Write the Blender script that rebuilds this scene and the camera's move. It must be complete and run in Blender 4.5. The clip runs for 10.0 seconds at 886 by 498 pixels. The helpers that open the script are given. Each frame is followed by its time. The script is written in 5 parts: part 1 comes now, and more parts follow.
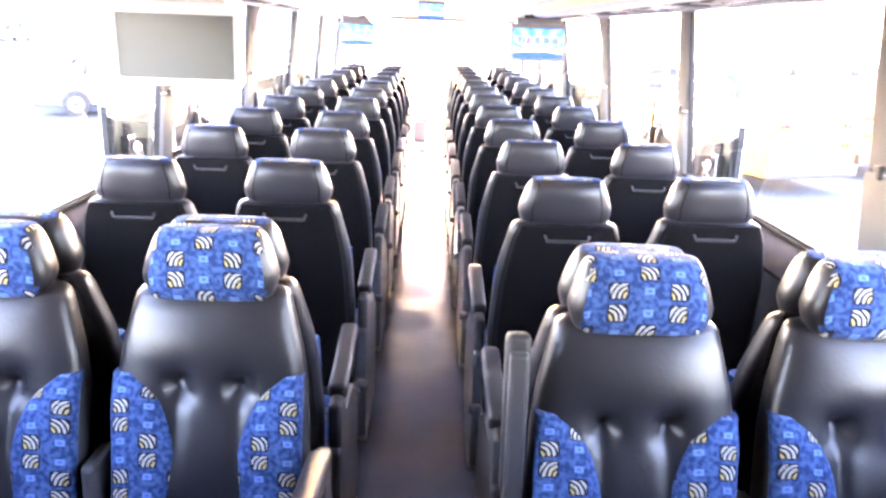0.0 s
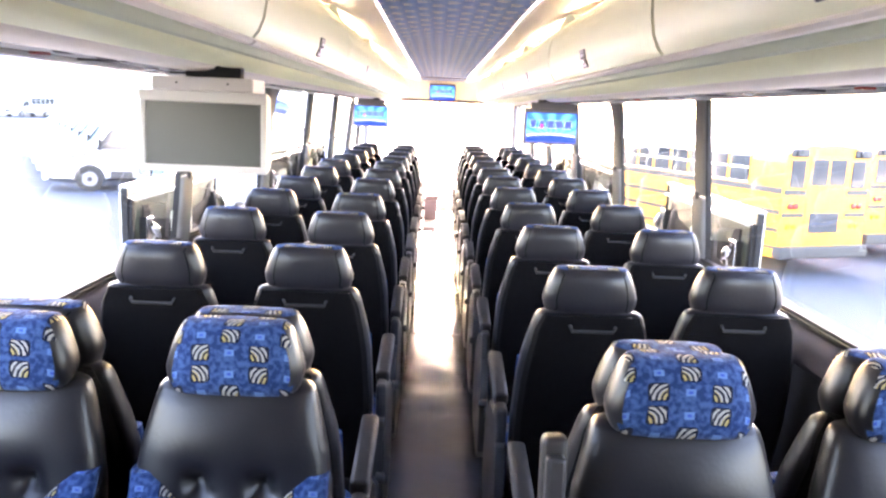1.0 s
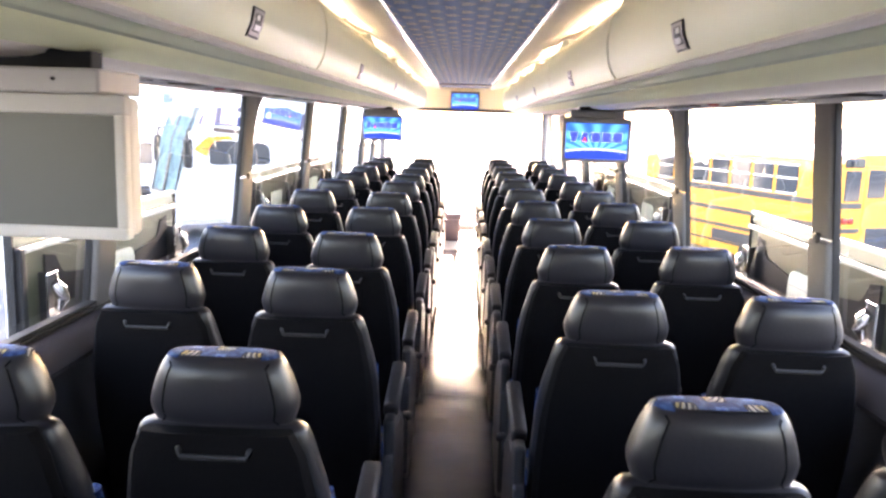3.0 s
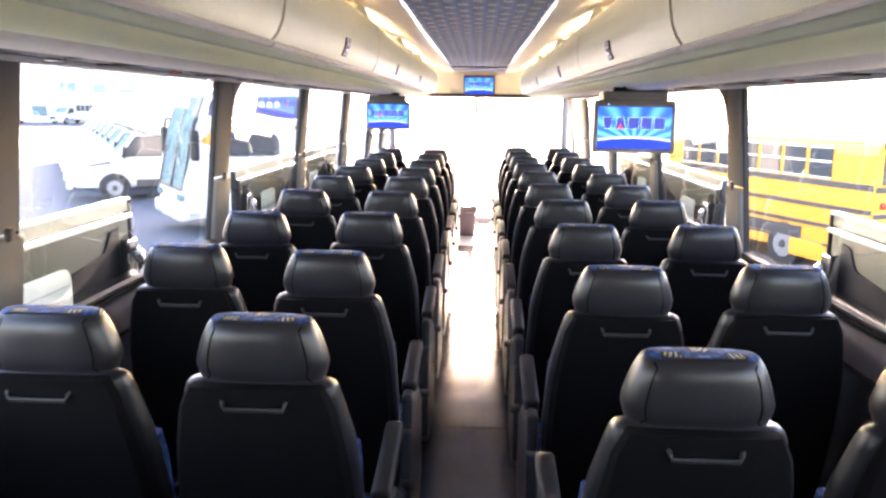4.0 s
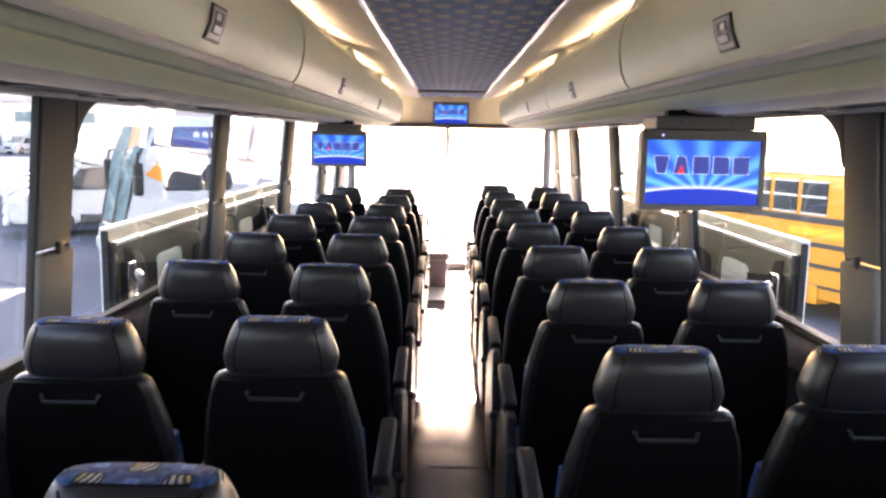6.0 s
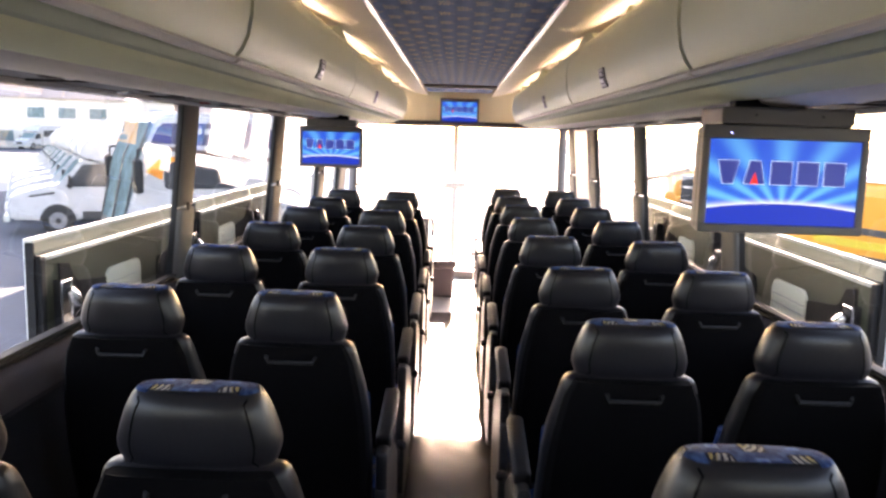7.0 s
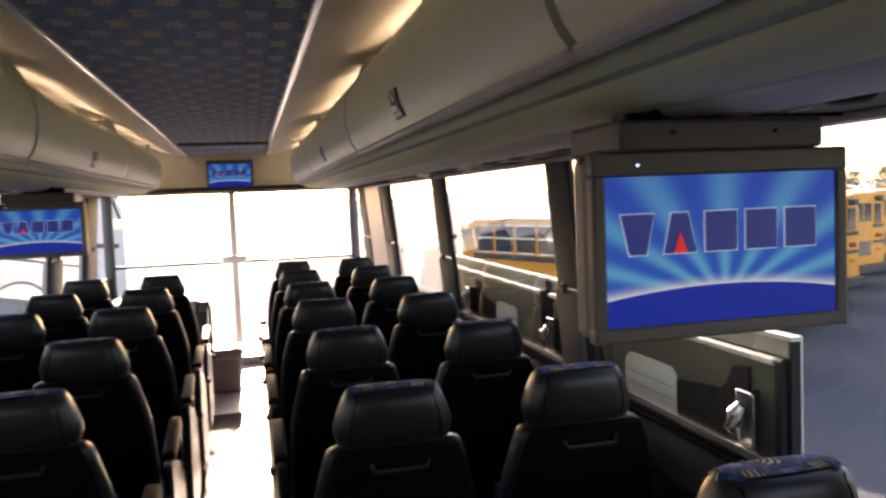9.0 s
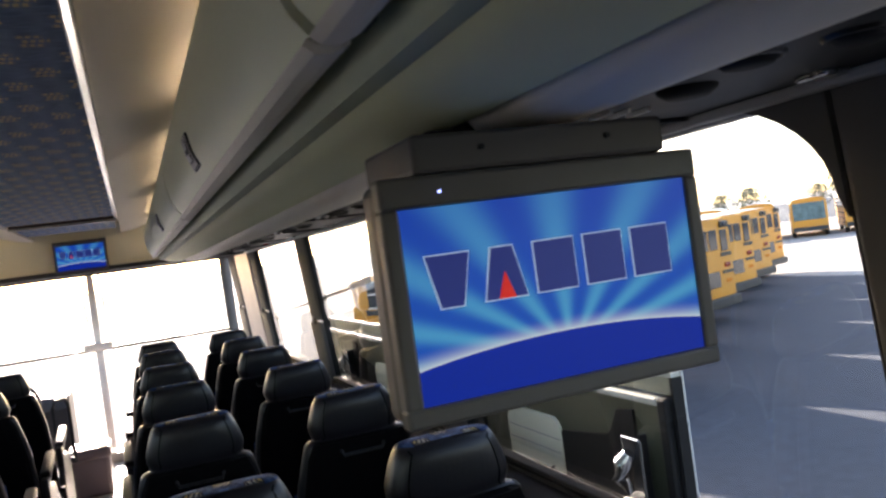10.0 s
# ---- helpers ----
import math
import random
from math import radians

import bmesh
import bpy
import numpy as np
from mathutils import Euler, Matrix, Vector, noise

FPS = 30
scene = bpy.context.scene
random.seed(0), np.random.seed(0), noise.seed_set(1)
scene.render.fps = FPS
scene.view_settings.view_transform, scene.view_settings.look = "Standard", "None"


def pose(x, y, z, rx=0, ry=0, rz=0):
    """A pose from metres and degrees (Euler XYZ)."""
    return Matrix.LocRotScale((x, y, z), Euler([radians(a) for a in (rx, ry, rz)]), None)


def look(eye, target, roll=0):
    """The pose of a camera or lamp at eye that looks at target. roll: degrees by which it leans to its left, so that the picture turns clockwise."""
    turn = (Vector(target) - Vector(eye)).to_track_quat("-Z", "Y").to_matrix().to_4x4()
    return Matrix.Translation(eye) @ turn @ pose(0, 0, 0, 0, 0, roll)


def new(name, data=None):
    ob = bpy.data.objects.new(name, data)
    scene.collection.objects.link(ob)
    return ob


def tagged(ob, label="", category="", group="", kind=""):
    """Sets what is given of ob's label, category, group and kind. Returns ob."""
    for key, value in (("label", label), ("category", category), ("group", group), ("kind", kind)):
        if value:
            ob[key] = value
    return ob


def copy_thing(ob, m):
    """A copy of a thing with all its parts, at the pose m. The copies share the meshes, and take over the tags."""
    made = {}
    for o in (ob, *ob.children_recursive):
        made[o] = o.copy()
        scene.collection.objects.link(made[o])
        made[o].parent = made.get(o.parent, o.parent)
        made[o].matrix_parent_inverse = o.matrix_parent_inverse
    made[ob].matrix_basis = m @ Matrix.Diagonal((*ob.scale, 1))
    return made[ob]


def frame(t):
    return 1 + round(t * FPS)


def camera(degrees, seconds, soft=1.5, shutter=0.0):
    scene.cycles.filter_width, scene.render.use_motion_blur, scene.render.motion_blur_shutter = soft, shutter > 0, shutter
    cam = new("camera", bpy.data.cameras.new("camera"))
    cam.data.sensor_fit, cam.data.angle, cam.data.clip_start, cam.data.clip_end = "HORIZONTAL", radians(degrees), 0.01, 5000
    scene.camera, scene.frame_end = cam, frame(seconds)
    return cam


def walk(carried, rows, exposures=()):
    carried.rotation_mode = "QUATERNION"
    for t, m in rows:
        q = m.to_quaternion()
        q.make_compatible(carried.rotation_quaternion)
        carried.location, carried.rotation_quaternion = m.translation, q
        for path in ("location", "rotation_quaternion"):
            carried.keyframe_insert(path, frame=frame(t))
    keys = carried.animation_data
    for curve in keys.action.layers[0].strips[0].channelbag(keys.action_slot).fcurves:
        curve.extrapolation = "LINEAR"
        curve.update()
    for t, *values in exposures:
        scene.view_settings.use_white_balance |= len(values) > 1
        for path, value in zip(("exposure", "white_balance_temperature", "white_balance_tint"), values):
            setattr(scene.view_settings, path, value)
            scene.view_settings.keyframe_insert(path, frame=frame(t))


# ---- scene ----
cam = camera(59.0, 10.0, soft=2.5, shutter=0.28)
# seconds, x, y, z, yaw, pitch, roll
ROWS = [
    (0.0, 0.013, 0.000, 1.598, -0.82, -15.54, -1.95),
    (0.2, 0.005, 0.000, 1.610, 0.30, -13.95, -2.16),
    (0.5, -0.007, 0.001, 1.628, -0.59, -11.50, -2.48),
    (1.0, -0.042, 0.040, 1.628, -0.32, -10.07, -2.36),
    (1.2, -0.050, 0.098, 1.621, -0.79, -10.14, -2.22),
    (1.5, -0.061, 0.186, 1.611, -0.57, -11.54, -2.00),
    (1.7, -0.033, 0.300, 1.616, 1.26, -11.61, -2.01),
    (2.0, 0.010, 0.472, 1.623, 2.89, -9.64, -2.03),
    (2.2, 0.011, 0.589, 1.620, 2.85, -9.82, -2.01),
    (2.5, 0.012, 0.764, 1.616, 2.10, -9.47, -1.98),
    (2.7, -0.002, 0.898, 1.622, 1.23, -9.41, -2.12),
    (3.8, 0.019, 1.680, 1.638, 2.89, -9.50, -0.65),
    (4.0, 0.015, 1.801, 1.628, 2.64, -10.39, -0.85),
    (4.2, -0.002, 1.940, 1.627, 1.87, -10.13, -1.19),
    (4.5, -0.027, 2.148, 1.626, 0.23, -8.47, -1.69),
    (4.7, -0.027, 2.278, 1.623, -0.42, -8.90, -1.83),
    (5.0, -0.028, 2.472, 1.618, -0.09, -9.86, -2.05),
    (5.2, 0.004, 2.623, 1.626, 0.85, -9.18, -0.60),
    (6.3, -0.050, 3.387, 1.630, -0.62, -8.10, -1.83),
    (6.5, -0.044, 3.510, 1.624, -1.64, -9.11, -2.57),
    (6.8, -0.021, 3.677, 1.620, -0.77, -8.59, -2.07),
    (7.0, -0.006, 3.789, 1.617, 1.07, -8.11, -1.73),
    (7.2, 0.012, 3.889, 1.617, 2.37, -7.42, -1.53),
    (7.3, 0.020, 3.938, 1.616, 2.90, -7.43, -1.43),
    (7.5, 0.038, 4.038, 1.616, 4.08, -8.89, -1.23),
    (7.7, 0.024, 4.150, 1.607, 3.50, -9.98, -1.57),
    (8.0, 0.003, 4.319, 1.593, 1.80, -7.33, -2.09),
    (8.2, 0.000, 4.414, 1.596, -0.08, -8.86, -1.55),
    (8.3, -0.001, 4.461, 1.597, -1.94, -8.18, -1.27),
    (8.5, -0.004, 4.556, 1.600, -5.49, -8.58, -0.73),
    (8.7, 0.052, 4.617, 1.607, -10.08, -6.71, 0.47),
    (9.0, 0.136, 4.708, 1.618, -13.97, -3.81, 2.28),
    (9.2, 0.168, 4.767, 1.618, -17.21, -4.50, 2.42),
    (9.5, 0.216, 4.855, 1.618, -21.48, -2.70, 2.63),
    (10.0, 0.333, 4.908, 1.597, -21.87, -0.47, 7.85),
]
EXPOSURES = [(0.0, 7.48, 7450, 40), (0.5, 6.93, 7450, 36), (1.0, 6.28, 7500, 34), (1.5, 5.96, 7470, 33), (2.5, 5.68, 7620, 32), (4.5, 5.24, 7620, 32), (6.5, 4.39, 7920, 32), (7.5, 4.3, 8020, 32), (8.5, 4.08, 8220, 33), (9.0, 3.03, 8260, 31), (10.0, 3.03, 7150, 23)]
walk(cam, [(t, pose(x, y, z, 90 + pitch, roll, yaw)) for t, x, y, z, yaw, pitch, roll in ROWS], EXPOSURES)

# ---------------------------------------------------------------- world, sun
world = bpy.data.worlds.new("world")
scene.world = world
world.use_nodes = True
wn = world.node_tree
sky = wn.nodes.new("ShaderNodeTexSky")
sky.sky_type = "NISHITA"
sky.sun_disc = False
SUN_EL, SUN_AZ = 19.0, 0.6
sky.sun_elevation = radians(SUN_EL)
sky.sun_rotation = radians(SUN_AZ)
sky.air_density, sky.dust_density, sky.ozone_density = 0.95, 1.2, 1.0
wn.links.new(sky.outputs[0], wn.nodes["Background"].inputs[0])
wn.nodes["Background"].inputs[1].default_value = 0.15
sun = new("sun", bpy.data.lights.new("sun", "SUN"))
sun.data.energy = 5.0
sun.data.angle = radians(0.6)
sun.data.color = (1.0, 0.92, 0.81)
sd = Vector((math.sin(radians(SUN_AZ)) * math.cos(radians(SUN_EL)), math.cos(radians(SUN_AZ)) * math.cos(radians(SUN_EL)), math.sin(radians(SUN_EL))))
sun.matrix_world = look(sd * 50, (0, 0, 0))

# ---------------------------------------------------------------- materials
def nodes_of(name):
    m = bpy.data.materials.new(name)
    m.use_nodes = True
    nt = m.node_tree
    return m, nt, nt.nodes["Principled BSDF"]


def mat(name, color, rough=0.5, metal=0.0, var=0.12, scale=6.0, bump=0.05, bscale=180.0, spec=0.5, random_tint=0.0, coat=0.0):
    """A surface with broad mottling, fine grain and slight relief, in metres."""
    m, nt, b = nodes_of(name)
    co = nt.nodes.new("ShaderNodeTexCoord")
    n1 = nt.nodes.new("ShaderNodeTexNoise")
    n1.inputs["Scale"].default_value, n1.inputs["Detail"].default_value = scale, 6.0
    n2 = nt.nodes.new("ShaderNodeTexNoise")
    n2.inputs["Scale"].default_value, n2.inputs["Detail"].default_value = bscale, 3.0
    for n in (n1, n2):
        nt.links.new(co.outputs["Object"], n.inputs["Vector"])
    ramp = nt.nodes.new("ShaderNodeMix")
    ramp.data_type = "RGBA"
    ramp.inputs[6].default_value = (*[c * (1 - var) for c in color], 1)
    ramp.inputs[7].default_value = (*[min(1, c * (1 + var)) for c in color], 1)
    nt.links.new(n1.outputs["Fac"], ramp.inputs[0])
    out = ramp.outputs[2]
    if random_tint:
        oi = nt.nodes.new("ShaderNodeObjectInfo")
        hs = nt.nodes.new("ShaderNodeHueSaturation")
        mr = nt.nodes.new("ShaderNodeMapRange")
        mr.inputs[3].default_value, mr.inputs[4].default_value = 1 - random_tint, 1 + random_tint
        nt.links.new(oi.outputs["Random"], mr.inputs[0])
        nt.links.new(mr.outputs[0], hs.inputs["Value"])
        nt.links.new(out, hs.inputs["Color"])
        out = hs.outputs[0]
    nt.links.new(out, b.inputs["Base Color"])
    rr = nt.nodes.new("ShaderNodeMapRange")
    rr.inputs[3].default_value, rr.inputs[4].default_value = max(0.02, rough - 0.09), min(1, rough + 0.09)
    nt.links.new(n1.outputs["Fac"], rr.inputs[0])
    nt.links.new(rr.outputs[0], b.inputs["Roughness"])
    b.inputs["Metallic"].default_value = metal
    b.inputs["Specular IOR Level"].default_value = spec
    b.inputs["Coat Weight"].default_value = coat
    if bump:
        bp = nt.nodes.new("ShaderNodeBump")
        bp.inputs["Strength"].default_value, bp.inputs["Distance"].default_value = bump, 0.01
        nt.links.new(n2.outputs["Fac"], bp.inputs["Height"])
        nt.links.new(bp.outputs[0], b.inputs["Normal"])
    return m


def glow(name, color, strength):
    m, nt, b = nodes_of(name)
    b.inputs["Base Color"].default_value = (*[0.8 * c for c in color], 1)
    b.inputs["Emission Color"].default_value = (*color, 1)
    b.inputs["Emission Strength"].default_value = strength
    return m


class Maths:
    """Short arithmetic on node sockets."""

    def __init__(self, nt):
        self.nt = nt

    def __call__(self, op, a, b=None, c=None):
        n = self.nt.nodes.new("ShaderNodeMath")
        n.operation = op
        for i, v in enumerate((a, b, c)):
            if v is None:
                continue
            if isinstance(v, (int, float)):
                n.inputs[i].default_value = v
            else:
                self.nt.links.new(v, n.inputs[i])
        return n.outputs[0]

    def mix(self, fac, a, b):
        n = self.nt.nodes.new("ShaderNodeMix")
        n.data_type = "RGBA"
        for i, v in ((0, fac), (6, a), (7, b)):
            if isinstance(v, (int, float)):
                n.inputs[i].default_value = v
            elif isinstance(v, tuple):
                n.inputs[i].default_value = (*v, 1)
            else:
                self.nt.links.new(v, n.inputs[i])
        return n.outputs[2]


def glass(name, tint, gloss=1.0):
    """A thin pane: clear and tinted, with gloss by Fresnel."""
    m, nt, b = nodes_of(name)
    nt.nodes.remove(b)
    tr, gl, fr, mx = (nt.nodes.new("ShaderNode" + k) for k in ("BsdfTransparent", "BsdfGlossy", "Fresnel", "MixShader"))
    tr.inputs[0].default_value = (*tint, 1)
    gl.inputs["Roughness"].default_value = 0.01
    gl.inputs["Color"].default_value = (gloss, gloss, gloss, 1)
    fr.inputs["IOR"].default_value = 1.5
    q = Maths(nt)
    both = q("DIVIDE", q("MULTIPLY", fr.outputs[0], 2.0), q("ADD", fr.outputs[0], 1.0))   # both faces of the pane
    nt.links.new(both, mx.inputs[0])
    nt.links.new(tr.outputs[0], mx.inputs[1])
    nt.links.new(gl.outputs[0], mx.inputs[2])
    nt.links.new(mx.outputs[0], nt.nodes["Material Output"].inputs[0])
    return m


PATTERN0 = 1.007 - 0.0885


def cloth(name, up="z"):
    """Blue woven moquette with staggered fan motifs on dark squares."""
    m, nt, b = nodes_of(name)
    q = Maths(nt)
    co = nt.nodes.new("ShaderNodeTexCoord")
    sp = nt.nodes.new("ShaderNodeSeparateXYZ")
    nt.links.new(co.outputs["Object"], sp.inputs[0])
    x, y, z = sp.outputs
    v = q("SUBTRACT", z, q("MULTIPLY", y, 0.8)) if up == "z" else y
    n1 = nt.nodes.new("ShaderNodeTexNoise")
    n1.inputs["Scale"].default_value, n1.inputs["Detail"].default_value = 85.0, 5.0
    n2 = nt.nodes.new("ShaderNodeTexNoise")
    n2.inputs["Scale"].default_value, n2.inputs["Detail"].default_value = 420.0, 2.0
    for n in (n1, n2):
        nt.links.new(co.outputs["Object"], n.inputs["Vector"])
    patch = nt.nodes.new("ShaderNodeMapRange")
    patch.inputs[1].default_value, patch.inputs[2].default_value = 0.42, 0.60
    nt.links.new(n1.outputs["Fac"], patch.inputs[0])
    base = q.mix(patch.outputs[0], (0.0055, 0.0165, 0.062), (0.0275, 0.0680, 0.165))
    base = q.mix(q("MULTIPLY", n2.outputs["Fac"], 0.45), base, (0.0175, 0.0480, 0.145))
    W, Hh = 0.119, 0.177

    def wrapped(s, off, size):
        t = q("DIVIDE", q("ADD", s, off), size)
        return q("MULTIPLY", q("SUBTRACT", q("FRACT", t), 0.5), size)

    def fan(a, c, flip):
        """Arcs about one lower corner of a dark square: yellow within, white without."""
        inside = q("LESS_THAN", q("ADD", q("POWER", q("ABSOLUTE", q("DIVIDE", a, 0.0200)), 6.0), q("POWER", q("ABSOLUTE", q("DIVIDE", c, 0.0192)), 6.0)), q("MULTIPLY_ADD", n1.outputs["Fac"], 3.0, -0.5))
        r = q("SQRT", q("ADD", q("POWER", q("SUBTRACT", q("MULTIPLY", a, flip), 0.023), 2.0), q("POWER", q("ADD", c, 0.015), 2.0)))
        r = q("ADD", r, q("MULTIPLY", q("SUBTRACT", n1.outputs["Fac"], 0.5), 0.005))
        ring = q("MULTIPLY", q("GREATER_THAN", q("SINE", q("MULTIPLY", r, 640.0)), -0.05), q("LESS_THAN", r, 0.0440))
        ring = q("MULTIPLY", ring, q("LESS_THAN", q("MAXIMUM", q("ABSOLUTE", a), q("ABSOLUTE", c)), 0.0162))
        hue = q.mix(q("LESS_THAN", r, 0.0215), (0.25, 0.245, 0.23), (0.27, 0.215, 0.09))
        return inside, q.mix(ring, (0.0065, 0.0085, 0.0190), hue)

    col = base
    for ox, oy in ((0.0, 0.0), (0.0595, 0.0885)):
        # every second column mirrors its fan
        side = q("SUBTRACT", q("MULTIPLY", q("GREATER_THAN", wrapped(x, ox, 2 * W), 0.0), 2.0), 1.0)
        for half in (-0.0235, 0.0235):
            a = wrapped(x, ox, W)
            c = wrapped(v, oy + half - PATTERN0, Hh)
            flip = q("MULTIPLY", side, -1.0 if half > 0 else 1.0)
            inside, motif = fan(a, c, flip)
            col = q.mix(inside, col, motif)
            d = wrapped(v, oy + 0.0885 + half - PATTERN0, Hh)
            sq = q("MULTIPLY", q("LESS_THAN", q("ABSOLUTE", a), 0.0095), q("LESS_THAN", q("ABSOLUTE", d), 0.0075))
            core = q("MULTIPLY", q("LESS_THAN", q("ABSOLUTE", a), 0.004), q("LESS_THAN", q("ABSOLUTE", d), 0.003))
            col = q.mix(q("MULTIPLY", sq, 0.8), col, (0.0714, 0.1547, 0.3213))
            col = q.mix(core, col, (0.0238, 0.0595, 0.238))
    nt.links.new(col, b.inputs["Base Color"])
    b.inputs["Roughness"].default_value = 0.85
    b.inputs["Sheen Weight"].default_value = 0.02
    b.inputs["Specular IOR Level"].default_value = 0.08
    bp = nt.nodes.new("ShaderNodeBump")
    bp.inputs["Strength"].default_value, bp.inputs["Distance"].default_value = 0.25, 0.004
    nt.links.new(n2.outputs["Fac"], bp.inputs["Height"])
    nt.links.new(bp.outputs[0], b.inputs["Normal"])
    return m


def ceiling_cloth(name):
    """Navy headliner with fine cross streaks and staggered clusters of short gold dashes."""
    m, nt, b = nodes_of(name)
    q = Maths(nt)
    co = nt.nodes.new("ShaderNodeTexCoord")
    sp = nt.nodes.new("ShaderNodeSeparateXYZ")
    nt.links.new(co.outputs["Object"], sp.inputs[0])
    x, y, z = sp.outputs
    st = nt.nodes.new("ShaderNodeMapping")
    st.inputs["Scale"].default_value = (28.0, 150.0, 1.0)
    nt.links.new(co.outputs["Object"], st.inputs["Vector"])
    n1 = nt.nodes.new("ShaderNodeTexNoise")
    n1.inputs["Scale"].default_value, n1.inputs["Detail"].default_value = 1.0, 3.0
    nt.links.new(st.outputs[0], n1.inputs["Vector"])
    n2 = nt.nodes.new("ShaderNodeTexNoise")
    n2.inputs["Scale"].default_value = 420.0
    nt.links.new(co.outputs["Object"], n2.inputs["Vector"])
    streak = nt.nodes.new("ShaderNodeMapRange")
    streak.inputs[1].default_value, streak.inputs[2].default_value = 0.40, 0.62
    nt.links.new(n1.outputs["Fac"], streak.inputs[0])
    base = q.mix(streak.outputs[0], (0.050, 0.105, 0.250), (0.190, 0.310, 0.560))
    wide = q("MULTIPLY_ADD", q("SINE", q("MULTIPLY", x, 2 * math.pi / 0.0585)), 0.22, 0.22)
    base = q.mix(wide, base, (0.24, 0.37, 0.64))
    WX, WY = 0.117, 0.205
    col = base
    for ox, oy in ((0.0, 0.0), (0.5, 0.5)):
        a = q("MULTIPLY", q("SUBTRACT", q("FRACT", q("ADD", q("DIVIDE", x, WX), ox)), 0.5), WX)
        c = q("MULTIPLY", q("SUBTRACT", q("FRACT", q("ADD", q("DIVIDE", y, WY), oy)), 0.5), WY)
        wob = q("MULTIPLY_ADD", q("SUBTRACT", n1.outputs["Fac"], 0.5), 0.014, c)
        for row, shift in ((-0.024, 0.004), (0.0, -0.005), (0.024, 0.003)):
            line = q("LESS_THAN", q("ABSOLUTE", q("SUBTRACT", wob, row)), 0.0075)
            run = q("LESS_THAN", q("ABSOLUTE", q("ADD", a, shift)), 0.021)
            gaps = q("GREATER_THAN", q("SINE", q("MULTIPLY", q("ADD", a, shift * 2), 2 * math.pi / 0.0125)), -0.35)
            col = q.mix(q("MULTIPLY", q("MULTIPLY", line, run), q("MULTIPLY_ADD", gaps, 0.75, 0.15)), col, (0.95, 0.80, 0.52))
    col = q.mix(q("MULTIPLY", n2.outputs["Fac"], 0.15), col, (0.14, 0.20, 0.34))
    nt.links.new(col, b.inputs["Base Color"])
    b.inputs["Roughness"].default_value = 0.82
    b.inputs["Sheen Weight"].default_value = 0.012
    return m


def screen_mat(name, w, h):
    """A lit monitor picture: blue field, pale rays above a dark rounded horizon."""
    m, nt, b = nodes_of(name)
    q = Maths(nt)
    co = nt.nodes.new("ShaderNodeTexCoord")
    sp = nt.nodes.new("ShaderNodeSeparateXYZ")
    nt.links.new(co.outputs["Object"], sp.inputs[0])
    x = q("DIVIDE", sp.outputs[0], w / 2)
    z = q("DIVIDE", sp.outputs[2], h / 2)
    # rays spread from below the horizon
    dz = q("ADD", z, 0.75)
    ang = q("ARCTAN2", x, q("MAXIMUM", dz, 0.02))
    ray = q("POWER", q("ABSOLUTE", q("COSINE", q("MULTIPLY", ang, 8.6))), 3.0)
    fall = q("MULTIPLY", ray, q("MULTIPLY_ADD", dz, -0.30, 1.0))
    field = q.mix(q("MULTIPLY_ADD", z, 0.45, 0.5), (0.006, 0.135, 0.66), (0.004, 0.065, 0.52))
    col = q.mix(fall, field, (0.06, 0.45, 0.78))
    # horizon arc
    rr = q("SQRT", q("ADD", q("POWER", q("MULTIPLY", x, 0.62), 2.0), q("POWER", q("ADD", z, 1.92), 2.0)))
    edge = q("SUBTRACT", rr, 1.42)
    halo = q("POWER", q("MAXIMUM", q("SUBTRACT", 1.0, q("MULTIPLY", q("ABSOLUTE", edge), 5.0)), 0.0), 2.5)
    col = q.mix(halo, col, (0.62, 0.80, 0.92))
    col = q.mix(q("LESS_THAN", edge, 0.0), col, (0.002, 0.030, 0.42))
    nt.links.new(col, b.inputs["Emission Color"])
    b.inputs["Emission Strength"].default_value = SCREEN
    b.inputs["Base Color"].default_value = (0.004, 0.004, 0.005, 1)
    b.inputs["Roughness"].default_value = 0.3
    b.inputs["Specular IOR Level"].default_value = 0.15
    return m


SCREEN = 0.083
LEATHER = mat("grey leatherette", (0.0058, 0.0056, 0.0073), 0.37, var=0.35, scale=9, bump=0.06, bscale=95, spec=0.36)
BACKCLOTH = mat("black carpet cloth", (0.0025, 0.0023, 0.0027), 0.95, var=0.3, scale=60, bump=0.3, bscale=500, spec=0.06)
CLOTH = cloth("blue moquette")
CLOTH_SEAT = cloth("blue moquette seat", "y")
DARKPLASTIC = mat("dark grey plastic", (0.0196, 0.0189, 0.0203), 0.42, var=0.15, bump=0.08, bscale=350)
MIDPLASTIC = mat("mid grey plastic", (0.13, 0.10, 0.105), 0.4, var=0.15, bump=0.08, bscale=350)
TAUPE = mat("taupe armrest vinyl", (0.0152, 0.0136, 0.0136), 0.5, var=0.12, bump=0.1, bscale=300, spec=0.3)
HANDLE = mat("black handle plastic", (0.012, 0.012, 0.013), 0.5, var=0.2, bump=0.03, spec=0.22)
BLACKMETAL = mat("black painted steel", (0.011, 0.011, 0.012), 0.58, var=0.2, bump=0.05, spec=0.3)
CHROME = mat("worn bright metal", (0.62, 0.62, 0.62), 0.25, metal=1.0, var=0.1, bump=0.03)
CREAM = mat("cream moulded plastic", (0.78, 0.79, 0.56), 0.45, var=0.05, scale=2.5, bump=0.04, bscale=420)
CREAM2 = mat("cream vinyl headliner", (0.82, 0.75, 0.65), 0.55, var=0.05, scale=3, bump=0.05, bscale=300)
